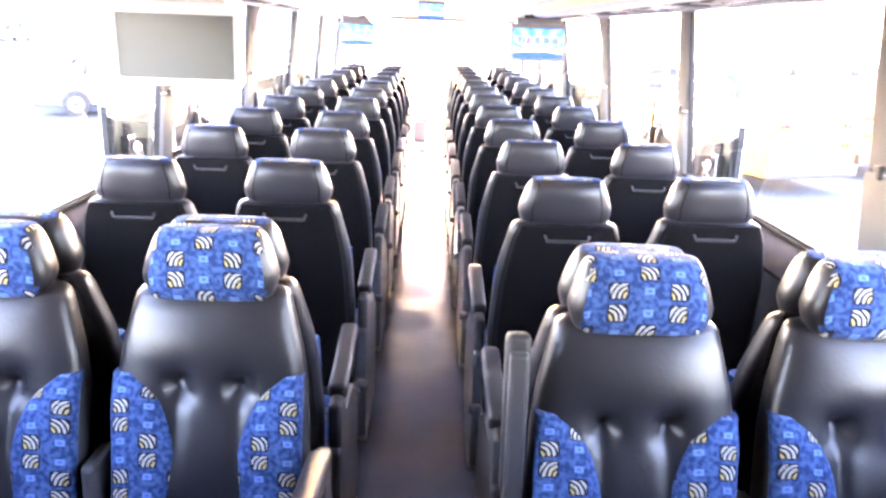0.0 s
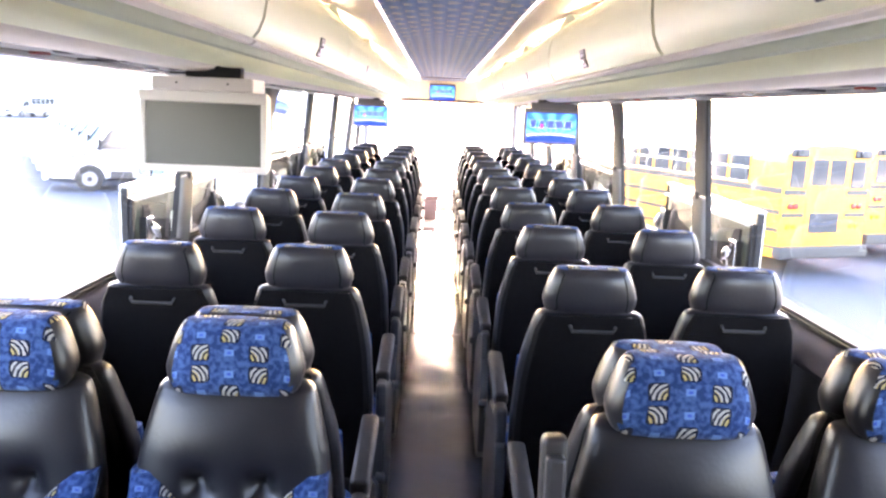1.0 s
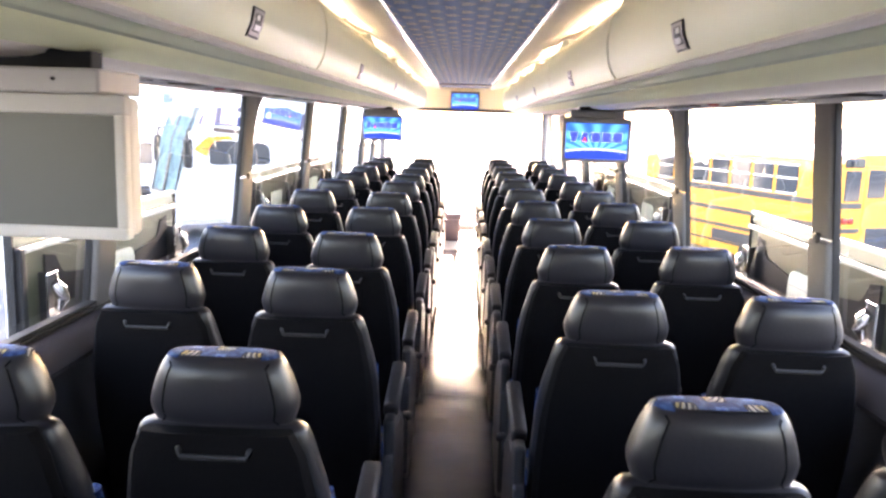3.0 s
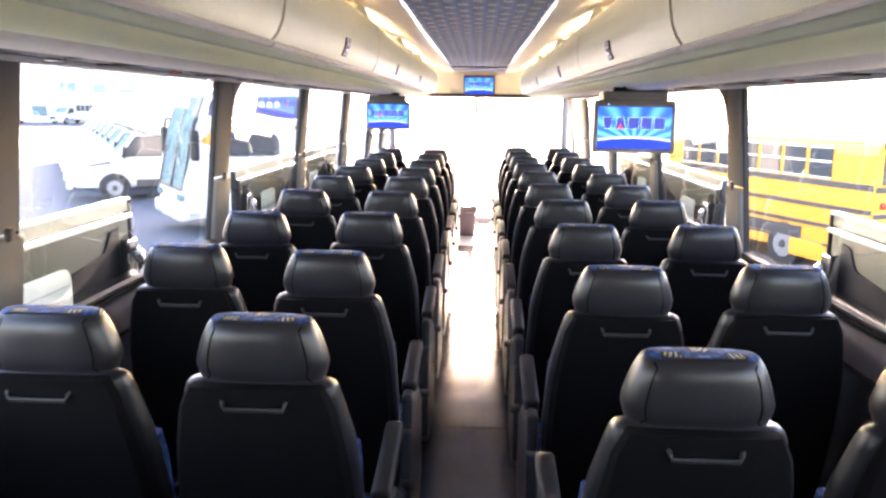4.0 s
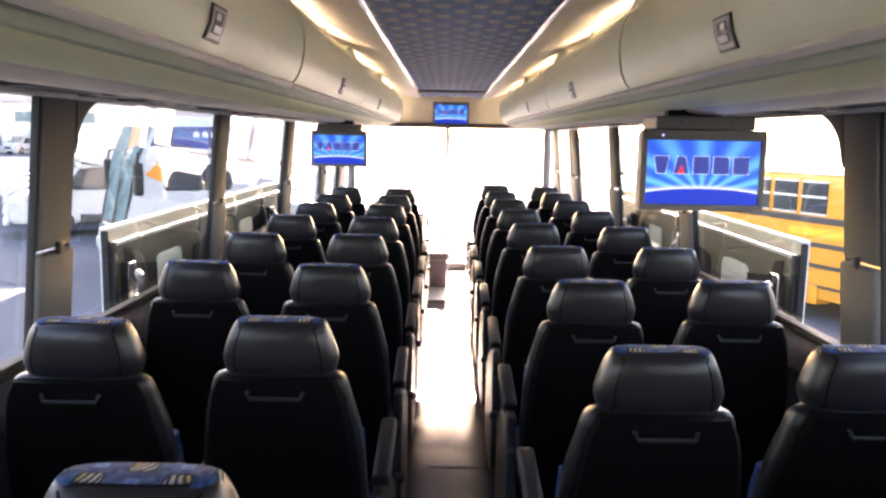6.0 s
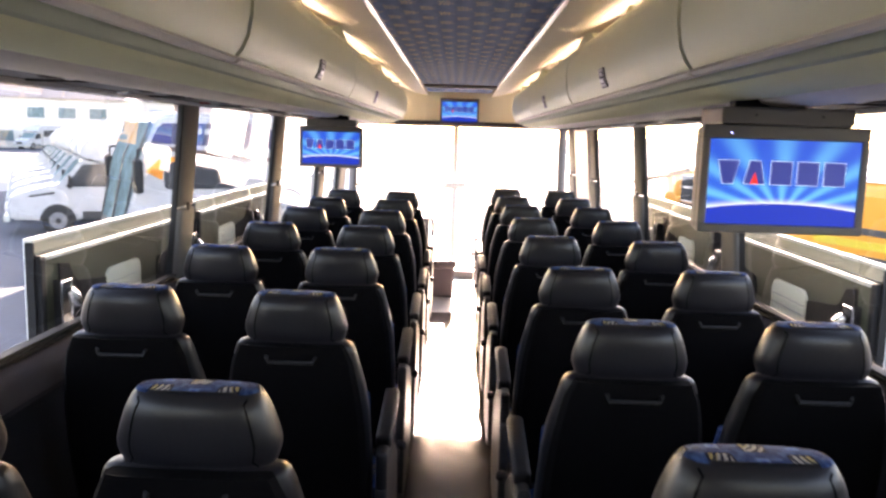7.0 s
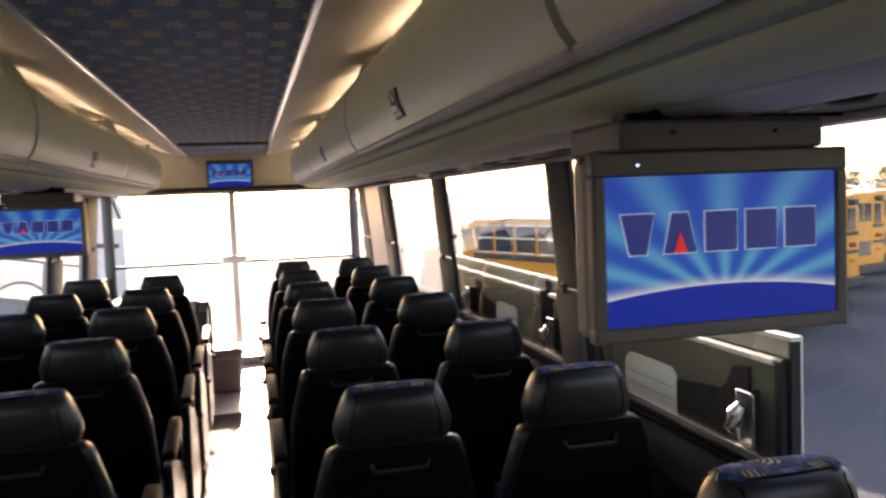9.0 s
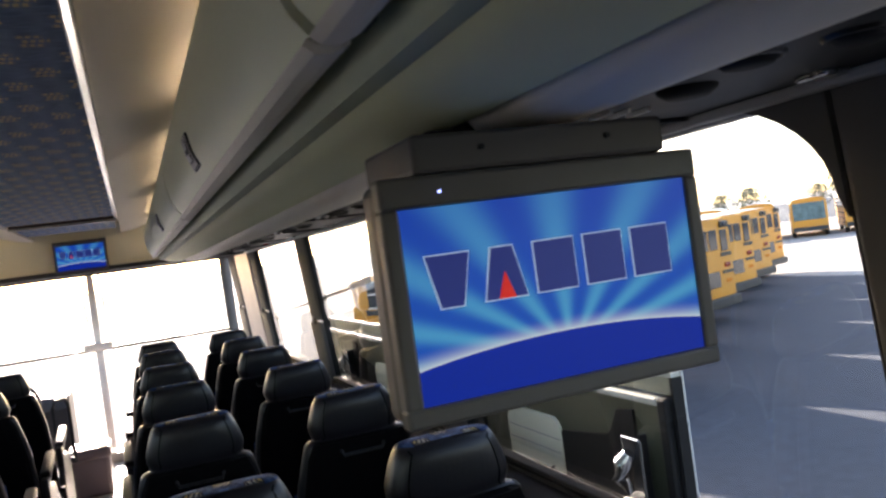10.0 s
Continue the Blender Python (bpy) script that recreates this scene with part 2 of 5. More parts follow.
BULKHEAD = mat("yellow cream bulkhead", (0.86, 0.80, 0.56), 0.5, var=0.05, scale=3, bump=0.03, bscale=300)
GREYTRIM = mat("grey wall trim", (0.42, 0.42, 0.42), 0.55, var=0.08, scale=4, bump=0.05, bscale=300)
PILLAR = mat("grey pillar trim", (0.100, 0.096, 0.094), 0.75, var=0.08, scale=4, bump=0.06, bscale=260, spec=0.15)
WALLCARPET = mat("dark wall carpet", (0.0112, 0.0105, 0.0133), 0.95, var=0.2, scale=30, bump=0.25, bscale=400, spec=0.2)
SILL = mat("mauve grey sill trim", (0.025, 0.0235, 0.027), 0.8, var=0.08, bump=0.03, spec=0.05)
RUBBER = mat("black window rubber", (0.012, 0.012, 0.013), 0.65, var=0.2, bump=0.04, spec=0.2)
PSU = mat("charcoal service panel", (0.013, 0.013, 0.014), 0.5, var=0.15, bump=0.06)
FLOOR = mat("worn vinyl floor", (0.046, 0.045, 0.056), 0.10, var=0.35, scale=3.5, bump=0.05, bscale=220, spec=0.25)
# same floor as the aisle, with the sun glare at the front put into its colour
GLAREFLOOR = mat("worn floor paled for sun glare", (0.40, 0.37, 0.33), 0.4, var=0.3, scale=4, bump=0.05, bscale=220)
TVGREY = mat("putty grey plastic", (0.42, 0.399, 0.371), 0.45, var=0.05, bump=0.03)
TVCASE = mat("dark grey plastic case", (0.0774, 0.0728, 0.0710), 0.45, var=0.05, bump=0.03)
TVDARK = mat("unlit screen", (0.056, 0.0602, 0.0546), 0.32, var=0.03, bump=0.0, spec=0.3)
WHITESTRIP = mat("white edge strip", (0.86, 0.84, 0.82), 0.18, var=0.04, bump=0.0, spec=0.8)
HEADLINER = ceiling_cloth("slate blue headliner")
WINDOWGLASS = glass("tinted window glass", (0.555, 0.59, 0.585))
CLEARGLASS = glass("windscreen glass", (0.88, 0.91, 0.90))
ROLL = mat("sage valance roll", (0.504, 0.546, 0.378), 0.6, var=0.06, scale=2.5, bump=0.04, bscale=420, spec=0.25)
# shade inside the bin joints, put into the rib colour
SEAMSHADE = mat("olive seam shade", (0.13, 0.12, 0.08), 0.6, var=0.1)
VALANCE = mat("cream green valance", (0.80, 0.80, 0.50), 0.6, var=0.06, scale=2.5, bump=0.04, bscale=420, spec=0.25)
COVE = glow("warm cove light", (1.0, 0.88, 0.72), 1.1)
DOORSKIN = mat("white door skin", (0.58, 0.59, 0.58), 0.35, var=0.05, bump=0.02)
DOORIN = mat("olive grey door lining", (0.070, 0.076, 0.047), 0.55, var=0.2, scale=5, bump=0.08, bscale=150)
DOORBAND = mat("olive cream band", (0.24, 0.24, 0.175), 0.5, var=0.15, scale=8, bump=0.03)
MAROON = mat("dark maroon trim", (0.045, 0.018, 0.014), 0.5, var=0.15)
RIMGREY = mat("grey wheel steel", (0.17, 0.17, 0.175), 0.45, var=0.2, scale=12, bump=0.05)
DULLALU = mat("dull aluminium", (0.42, 0.43, 0.39), 0.5, var=0.12, scale=8, bump=0.03)
ALU = mat("brushed aluminium", (0.75, 0.75, 0.74), 0.3, metal=0.6, var=0.08, bump=0.03)
LATCHGREY = mat("mauve grey latch plastic", (0.42, 0.385, 0.36), 0.4, var=0.05, bump=0.0)
SILVER = mat("silver grey plastic", (0.80, 0.80, 0.78), 0.3, var=0.05, bump=0.0)
PLATE = mat("pale plate", (0.82, 0.84, 0.68), 0.5, var=0.07, bump=0.02)
# blue of the skylit shade is put into this base colour
ASPHALT = mat("asphalt", (0.041, 0.052, 0.072), 0.9, var=0.55, scale=7.0, bump=0.6, bscale=90)
YELLOW = mat("school bus yellow", (0.66, 0.27, 0.022), 0.35, var=0.06, scale=2, bump=0.01, random_tint=0.08)
WHITEPAINT = mat("white vehicle paint", (0.40, 0.405, 0.41), 0.28, var=0.04, scale=2, bump=0.01)
BLACKBAND = mat("black rub rail", (0.03, 0.03, 0.032), 0.5, var=0.15)
NAVY = mat("navy reflection patch", (0.012, 0.022, 0.085), 0.2, var=0.15, scale=2, bump=0.0)
DARKGLASS = mat("dark vehicle glass", (0.03, 0.035, 0.04), 0.08, var=0.2, scale=2, bump=0.0, spec=0.7)
# no gloss: streaky pale teal stands in for sky reflected in the glass
BLUEGLASS = mat("glass with painted sky sheen", (0.13, 0.185, 0.19), 0.35, var=0.75, scale=3.0, bump=0.0, spec=0.0)
TYRE = mat("tyre rubber", (0.02, 0.02, 0.02), 0.85, var=0.2, bump=0.2, bscale=80)
REDLENS = mat("red lamp lens", (0.28, 0.02, 0.015), 0.25, var=0.1, bump=0.0)
AMBERLENS = mat("amber lamp lens", (0.7, 0.22, 0.02), 0.2, var=0.1, bump=0.0)
GREENTINT = mat("yellow green reflective tape", (0.55, 0.42, 0.03), 0.4, var=0.05)
# leaf colour is lightened to carry the haze of distance
FOLIAGE = mat("roadside leaves paled for haze", (0.115, 0.125, 0.085), 0.8, var=0.4, scale=3, random_tint=0.2)
BARK = mat("bark", (0.12, 0.09, 0.06), 0.9, var=0.3, bump=0.4, bscale=30)
BUILDING = mat("pale stucco", (0.55, 0.50, 0.44), 0.85, var=0.1, scale=1, bump=0.2, bscale=40)
ROOFTILE = mat("roof sheet", (0.28, 0.22, 0.19), 0.8, var=0.2, scale=2)
HILL = mat("dry far hillside", (0.42, 0.40, 0.36), 0.95, var=0.3, scale=0.05, bump=0.0)
# pale colour stands in for sunlight on the far ground
SUNGROUND = mat("ground paled for sunlight", (0.38, 0.36, 0.33), 0.9, var=0.15, scale=2, bump=0.3, bscale=60)


# ---------------------------------------------------------------- mesh helpers
def part(name, bm, material, parent=None, label="", smooth=False):
    me = bpy.data.meshes.new(name)
    bmesh.ops.recalc_face_normals(bm, faces=bm.faces)
    bm.to_mesh(me)
    bm.free()
    me.materials.append(material)
    if smooth:
        for p in me.polygons:
            p.use_smooth = True
        me.set_sharp_from_angle(angle=radians(38))
    ob = new(name, me)
    if parent is not None:
        ob.parent = parent
    if label:
        ob["label"] = label
    return ob


def pane(name, pts, material, inside, parent=None, label=""):
    """A single sheet of glass whose face looks towards a point inside."""
    me = bpy.data.meshes.new(name)
    pts = [Vector(p) for p in pts]
    nrm = (pts[1] - pts[0]).cross(pts[2] - pts[0])
    if nrm.dot(Vector(inside) - pts[0]) < 0:
        pts = pts[::-1]
    me.from_pydata([tuple(p) for p in pts], [], [tuple(range(len(pts)))])
    me.materials.append(material)
    ob = new(name, me)
    ob.visible_shadow = False
    if parent is not None:
        ob.parent = parent
    if label:
        ob["label"] = label
    return ob


def thing(name, label, category, group="", kind="", at=None):
    ob = new(name)
    ob.empty_display_size = 0.1
    if at is not None:
        ob.matrix_world = at
    return tagged(ob, label, category, group, kind)


def box(bm, x0, x1, y0, y1, z0, z1, bevel=0.0, seg=2, m=None):
    made = bmesh.ops.create_cube(bm, size=1.0)["verts"]
    for v in made:
        v.co = Vector(((x0 + x1) / 2 + v.co.x * (x1 - x0), (y0 + y1) / 2 + v.co.y * (y1 - y0), (z0 + z1) / 2 + v.co.z * (z1 - z0)))
    if bevel:
        edges = list({e for v in made for e in v.link_edges})
        r = bmesh.ops.bevel(bm, geom=edges, offset=min(bevel, 0.49 * min(x1 - x0, y1 - y0, z1 - z0)), segments=seg, profile=0.5, affect="EDGES")
        made = list({v for f in r["faces"] for v in f.verts} | {v for v in made if v.is_valid})
    if m is not None:
        for v in made:
            v.co = m @ v.co
    return bm


def boxes(*rows, bevel=0.0, seg=2):
    bm = bmesh.new()
    for r in rows:
        box(bm, *r, bevel=bevel, seg=seg)
    return bm


def tube(bm, pts, r, n=8):
    """A round bar along a polyline."""
    pts = [Vector(p) for p in pts]
    rings = []
    for i, p in enumerate(pts):
        a = pts[i - 1] if i else p
        c = pts[i + 1] if i + 1 < len(pts) else p
        d = (c - a).normalized()
        u = d.cross(Vector((0.013, 0.21, 1.0)))
        if u.length < 0.05:
            u = d.cross(Vector((1, 0, 0)))
        u.normalize()
        w = d.cross(u)
        rr = r[i] if isinstance(r, (list, tuple)) else r
        rings.append([bm.verts.new(p + rr * (math.cos(t) * u + math.sin(t) * w)) for t in (2 * math.pi * k / n for k in range(n))])
    for a, c in zip(rings, rings[1:]):
        for k in range(n):
            bm.faces.new((a[k], a[(k + 1) % n], c[(k + 1) % n], c[k]))
    bm.faces.new(rings[0])
    bm.faces.new(rings[-1])
    return bm


def prism(bm, poly, a0, a1, axis="y"):
    """A polygon, as (p, q) pairs, drawn out along an axis."""
    def at(p, q, a):
        return {"y": (p, a, q), "x": (a, p, q), "z": (p, q, a)}[axis]
    lo = [bm.verts.new(at(p, q, a0)) for p, q in poly]
    hi = [bm.verts.new(at(p, q, a1)) for p, q in poly]
    n = len(poly)
    for k in range(n):
        bm.faces.new((lo[k], lo[(k + 1) % n], hi[(k + 1) % n], hi[k]))
    bm.faces.new(lo)
    bm.faces.new(hi)
    return bm


def sheet(bm, line, thick, a0, a1, steps=1):
    """A thick shell whose section in x and z is an open line, drawn out along y."""
    outer = []
    for i, (x, z) in enumerate(line):
        p = Vector(line[max(i - 1, 0)])
        n = Vector(line[min(i + 1, len(line) - 1)])
        d = (n - p).normalized()
        outer.append((x - d.y * thick, z + d.x * thick))
    ring = list(line) + outer[::-1]
    rows = [[bm.verts.new((x, a0 + (a1 - a0) * s / steps, z)) for x, z in ring] for s in range(steps + 1)]
    n = len(ring)
    for a, c in zip(rows, rows[1:]):
        for k in range(n):
            bm.faces.new((a[k], a[(k + 1) % n], c[(k + 1) % n], c[k]))
    for r in (rows[0], rows[-1]):
        for k in range(len(line) - 1):
            bm.faces.new((r[k], r[k + 1], r[n - 2 - k], r[n - 1 - k]))
    return bm


def loft(bm, rings):
    rows = [[bm.verts.new(p) for p in ring] for ring in rings]
    n = len(rows[0])
    for a, c in zip(rows, rows[1:]):
        for k in range(n):
            bm.faces.new((a[k], a[(k + 1) % n], c[(k + 1) % n], c[k]))
    bm.faces.new(rows[0])
    bm.faces.new(rows[-1])
    return bm


def oval(w, d, cx, cy, z, n=32, e=3.2):
    """A ring like a rounded rectangle, evenly stepped."""
    fine = []
    for k in range(240):
        t = 2 * math.pi * k / 240
        c, s = math.cos(t), math.sin(t)
        fine.append((w / 2 * math.copysign(abs(c) ** (2 / e), c), d / 2 * math.copysign(abs(s) ** (2 / e), s)))
    run = [0.0]
    for (xa, ya), (xb, yb) in zip(fine, fine[1:] + fine[:1]):
        run.append(run[-1] + math.hypot(xb - xa, yb - ya))
    fine.append(fine[0])
    out, j = [], 0
    for k in range(n):
        want = run[-1] * k / n
        while run[j + 1] < want:
            j += 1
        f = (want - run[j]) / max(1e-9, run[j + 1] - run[j])
        out.append(Vector((cx + fine[j][0] + f * (fine[j + 1][0] - fine[j][0]), cy + fine[j][1] + f * (fine[j + 1][1] - fine[j][1]), z)))
    return out


def ease(rows, z):
    """Linear reading of rows (z, value)."""
    for (za, va), (zb, vb) in zip(rows, rows[1:]):
        if z <= zb:
            return va + (vb - va) * max(0.0, (z - za) / (zb - za))
    return rows[-1][1]


def rounded(y0, y1, z0, z1, r, n=6):
    """A rounded rectangle as (p, q) pairs; r one radius or four (from low-low round)."""
    rs = r if isinstance(r, (list, tuple)) else (r, r, r, r)
    out = []
    for (cy, cz, a0), rr in zip(((y0, z0, 180), (y1, z0, 270), (y1, z1, 0), (y0, z1, 90)), rs):
        ox, oz = (rr if cy == y0 else -rr), (rr if cz == z0 else -rr)
        for k in range(n + 1):
            t = radians(a0 + 90 * k / n)
            out.append((cy + ox + rr * math.cos(t), cz + oz + rr * math.sin(t)))
    return out


# ---------------------------------------------------------------- the coach shell
Y0, Y1 = -1.3, 13.05          # rear wall, windscreen foot
XW = 1.22                     # inner face of the side walls
SILLZ, HEADZ = 0.945, 1.728   # window sill and head
GROUND = -1.62

# floor, with the step well beside the driver left open
floor = tagged(part("floor", boxes((-1.27, 1.27, Y0, 10.95, -0.08, 0.0)), FLOOR), "worn grey-brown vinyl floor of the aisle", "floor", kind="structure")
# front floor drawn paler to carry the glare from the windscreen
part("entrance_floor", boxes((-1.27, 1.27, 10.95, 11.35, -0.08, 0.003), (-1.27, 0.42, 11.35, 12.95, -0.08, 0.003)), GLAREFLOOR, floor, "worn floor paled for sun glare beside the driver")
part("floor_seam", boxes((-0.24, 0.24, 5.60, 5.615, 0.0, 0.002), (-0.10, 0.23, 6.90, 6.912, 0.0, 0.002), (-0.24, 0.24, 8.10, 8.115, 0.0, 0.002)), SILL, floor, "thin pale joint strip")
part("step", boxes((0.42, 1.2, 11.35, 11.75, -0.33, -0.28), (0.42, 1.2, 11.75, 12.9, -0.63, -0.58), (0.42, 1.2, 11.35, 11.37, -0.33, -0.08), (0.42, 1.2, 11.75, 11.77, -0.63, -0.33), (0.40, 0.42, 11.37, 12.9, -0.63, -0.08), bevel=0.006), FLOOR, floor, "entrance steps")
part("toe_board", boxes((-0.05, 0.42, 12.80, 12.95, 0.0, 0.09), bevel=0.01), GLAREFLOOR, floor, "low toe board paled for sun glare")

roof = tagged(part("ceiling", boxes((-1.28, 1.28, Y0, 12.75, 2.16, 2.22), (-1.30, -1.24, Y0, 12.6, 1.775, 2.2), (1.24, 1.30, Y0, 12.6, 1.775, 2.2), (-1.28, 1.28, 12.6, 12.85, 1.80, 2.2)), CREAM2), "outer roof shell of the coach", "ceiling", kind="structure")
rear = tagged(part("wall_rear", boxes((-1.28, 1.28, Y0 - 0.06, Y0, -0.1, 2.2)), WALLCARPET), "dark carpeted rear wall of the coach", "wall", kind="structure")

PILLARS = ((0.18, 0.36), (1.95, 2.13), (3.70, 3.86), (5.44, 5.66), (7.20, 7.40), (8.96, 9.22), (10.72, 11.02), (11.95, 12.40))


def lean_x(x, z):
    """The side walls lean inward above the sill: half width x at height z."""
    return x + 0.040 - 0.09 * (z - 1.0)


def leaned(bm, s):
    for v in bm.verts:
        v.co.x = s * lean_x(s * v.co.x, v.co.z)
    return bm


def side_wall(s, label):
    name = "wall_left" if s < 0 else "wall_right"
    w = tagged(part(name, boxes((min(s * XW, s * 1.28), max(s * XW, s * 1.28), Y0, 12.4, -0.08, SILLZ - 0.02)), WALLCARPET), label, "wall", kind="structure")
    a, c = sorted((s * 1.145, s * 1.225))
    bm = bmesh.new()
    prism(bm, [(s * 1.280, SILLZ - 0.10), (s * 1.280, SILLZ), (s * 1.225, SILLZ + 0.002), (s * 1.175, SILLZ - 0.025), (s * 1.15, SILLZ - 0.07), (s * 1.175, SILLZ - 0.10)], Y0, 12.4)
    part("window_sill", bm, SILL, w, "pale grey moulded sill", True)
    part("heater_cover", boxes((*sorted((s * 1.13, s * 1.218)), Y0, 10.9, 0.03, 0.20), bevel=0.02), WALLCARPET, w, "low dark heater duct")
    bm = bmesh.new()
    for z in (SILLZ + 0.004, SILLZ + 0.022):
        box(bm, *sorted((s * 1.240, s * 1.276)), Y0, 12.4, z, z + 0.012, bevel=0.003)
    part("sill_track", bm, RUBBER, w, "black sill track")
    # upper wall strip above the windows
    part("header", boxes((*sorted((s * 1.16, s * 1.28)), Y0, 12.4, HEADZ, 1.80)), RUBBER, w, "dark header above the windows")
    for i, (a, c) in enumerate((p + 0.012, q - 0.012) for p, q in PILLARS):
        bm = bmesh.new()
        xa, xb = sorted((s * 1.205, s * 1.242))
        box(bm, xa, xb, a, c, 1.275, HEADZ + 0.03, bevel=0.014, seg=3)
        box(bm, *sorted((s * 1.196, s * 1.242)), a - 0.006, c + 0.006, SILLZ - 0.01, 1.268, bevel=0.014, seg=3)
        part("pillar", leaned(bm, s), PILLAR, w, smooth=True)
        bm = bmesh.new()
        for e in (a - 0.009, c):
            box(bm, *sorted((s * 1.216, s * 1.243)), e, e + 0.009, SILLZ, HEADZ, bevel=0.004)
        part("rubber_seal", leaned(bm, s), RUBBER, w)
        part("pillar_catch", leaned(boxes((*sorted((s * 1.188, s * 1.207)), (a + c) / 2 - 0.014, (a + c) / 2 + 0.014, 1.255, 1.295), bevel=0.006), s), DARKPLASTIC, w)
    # filled round corner of the fourth window
    bm = bmesh.new()
    yc, r = 5.652, 0.24
    pts = [(yc + 0.02 + r, HEADZ + 0.02), (yc, HEADZ + 0.02), (yc, HEADZ - 0.17)] + [(yc + 0.012 + r - r * math.cos(radians(t)), HEADZ + 0.012 - 0.15 + 0.15 * math.sin(radians(t))) for t in range(0, 91, 9)]
    prism(bm, pts, s * 1.207, s * 1.242, "x")
    part("round_corner", leaned(bm, s), PILLAR, w, "curved window corner")
    # panes
    spans = [(Y0, PILLARS[0][0])] + [(PILLARS[i][1], PILLARS[i + 1][0]) for i in range(len(PILLARS) - 1)]
    part("rear_quarter", leaned(boxes((*sorted((s * 1.206, s * 1.242)), Y0, PILLARS[0][0] - 0.01, SILLZ, HEADZ)), s), WALLCARPET, w, "dark carpeted blank quarter panel")
    for i, (a, c) in enumerate(spans):
        if i == 0:
            continue
        tagged(pane("window_%d" % (i + 1 + (0 if s < 0 else 10)), [(s * lean_x(1.236, z), y, z) for y, z in ((a, SILLZ), (c, SILLZ), (c, HEADZ), (a, HEADZ))], WINDOWGLASS, (0, 5, 1.5)), "large tinted fixed coach window pane", "window", kind="structure")
    return w


side_wall(-1, "grey carpeted coach side wall below the windows")
right_wall = side_wall(1, "grey carpeted coach side wall below the windows")
bm = bmesh.new()
prism(bm, [(8.10, 1.472), (8.10, 1.496), (10.72, 1.224), (10.72, 1.200)], 1.252, 1.268, "x")
part("slanting_bar", leaned(bm, 1), DARKPLASTIC, right_wall, "slanting dark bar across the front windows")
# opaque sheet added in place of the dim grey door glass
part("door_glass_fill", leaned(boxes((1.205, 1.232, 11.10, 11.90, SILLZ, HEADZ + 0.02), bevel=0.01), 1), MIDPLASTIC, right_wall, "solid grey fill for the dim glass beside the entrance door")

# ceiling lining: blue centre panel, white strips, cream coves
lining = tagged(part("ceiling_panel", boxes((-0.285, 0.285, Y0, 9.93, 2.022, 2.045), (-0.285, 0.285, 10.12, 10.95, 2.022, 2.045)), HEADLINER), "slate-blue patterned cloth ceiling panel over the aisle", "ceiling", kind="structure")
part("hatch_gap", boxes((-0.29, 0.29, 9.93, 10.12, 2.055, 2.07), (-0.29, 0.29, 9.93, 9.945, 2.02, 2.07), (-0.29, 0.29, 10.105, 10.12, 2.02, 2.07)), MAROON, lining, "dark maroon recess of the roof hatch")
part("hatch_lip", boxes((-0.30, 0.30, 10.122, 10.15, 2.006, 2.021), bevel=0.004), WHITESTRIP, lining, "white hatch lip")
for s in (-1, 1):
    part("edge_strip", boxes((*sorted((s * 0.286, s * 0.306)), Y0, 10.0, 2.014, 2.04), bevel=0.004), WHITESTRIP, lining, "white edge strip")
    bm = bmesh.new()
    line = [(s * 0.306, 2.034), (s * 0.36, 2.040), (s * 0.44, 2.056), (s * 0.52, 2.084), (s * 0.60, 2.122), (s * 0.68, 2.142), (s * 0.75, 2.144)]
    sheet(bm, line if s < 0 else line[::-1], 0.012, Y0, 11.6)
    part("cove_lining", bm, CREAM2, lining, "cream cove lining", True)

BIN_SEAMS = (-1.25, 0.20, 1.97, 3.74, 5.52, 7.27, 9.05, 10.72)
DOORLINE = [(0.492, 1.778), (0.478, 1.795), (0.465, 1.825), (0.457, 1.87), (0.456, 1.91), (0.461, 1.95), (0.474, 1.983), (0.497, 2.010), (0.530, 2.030)]


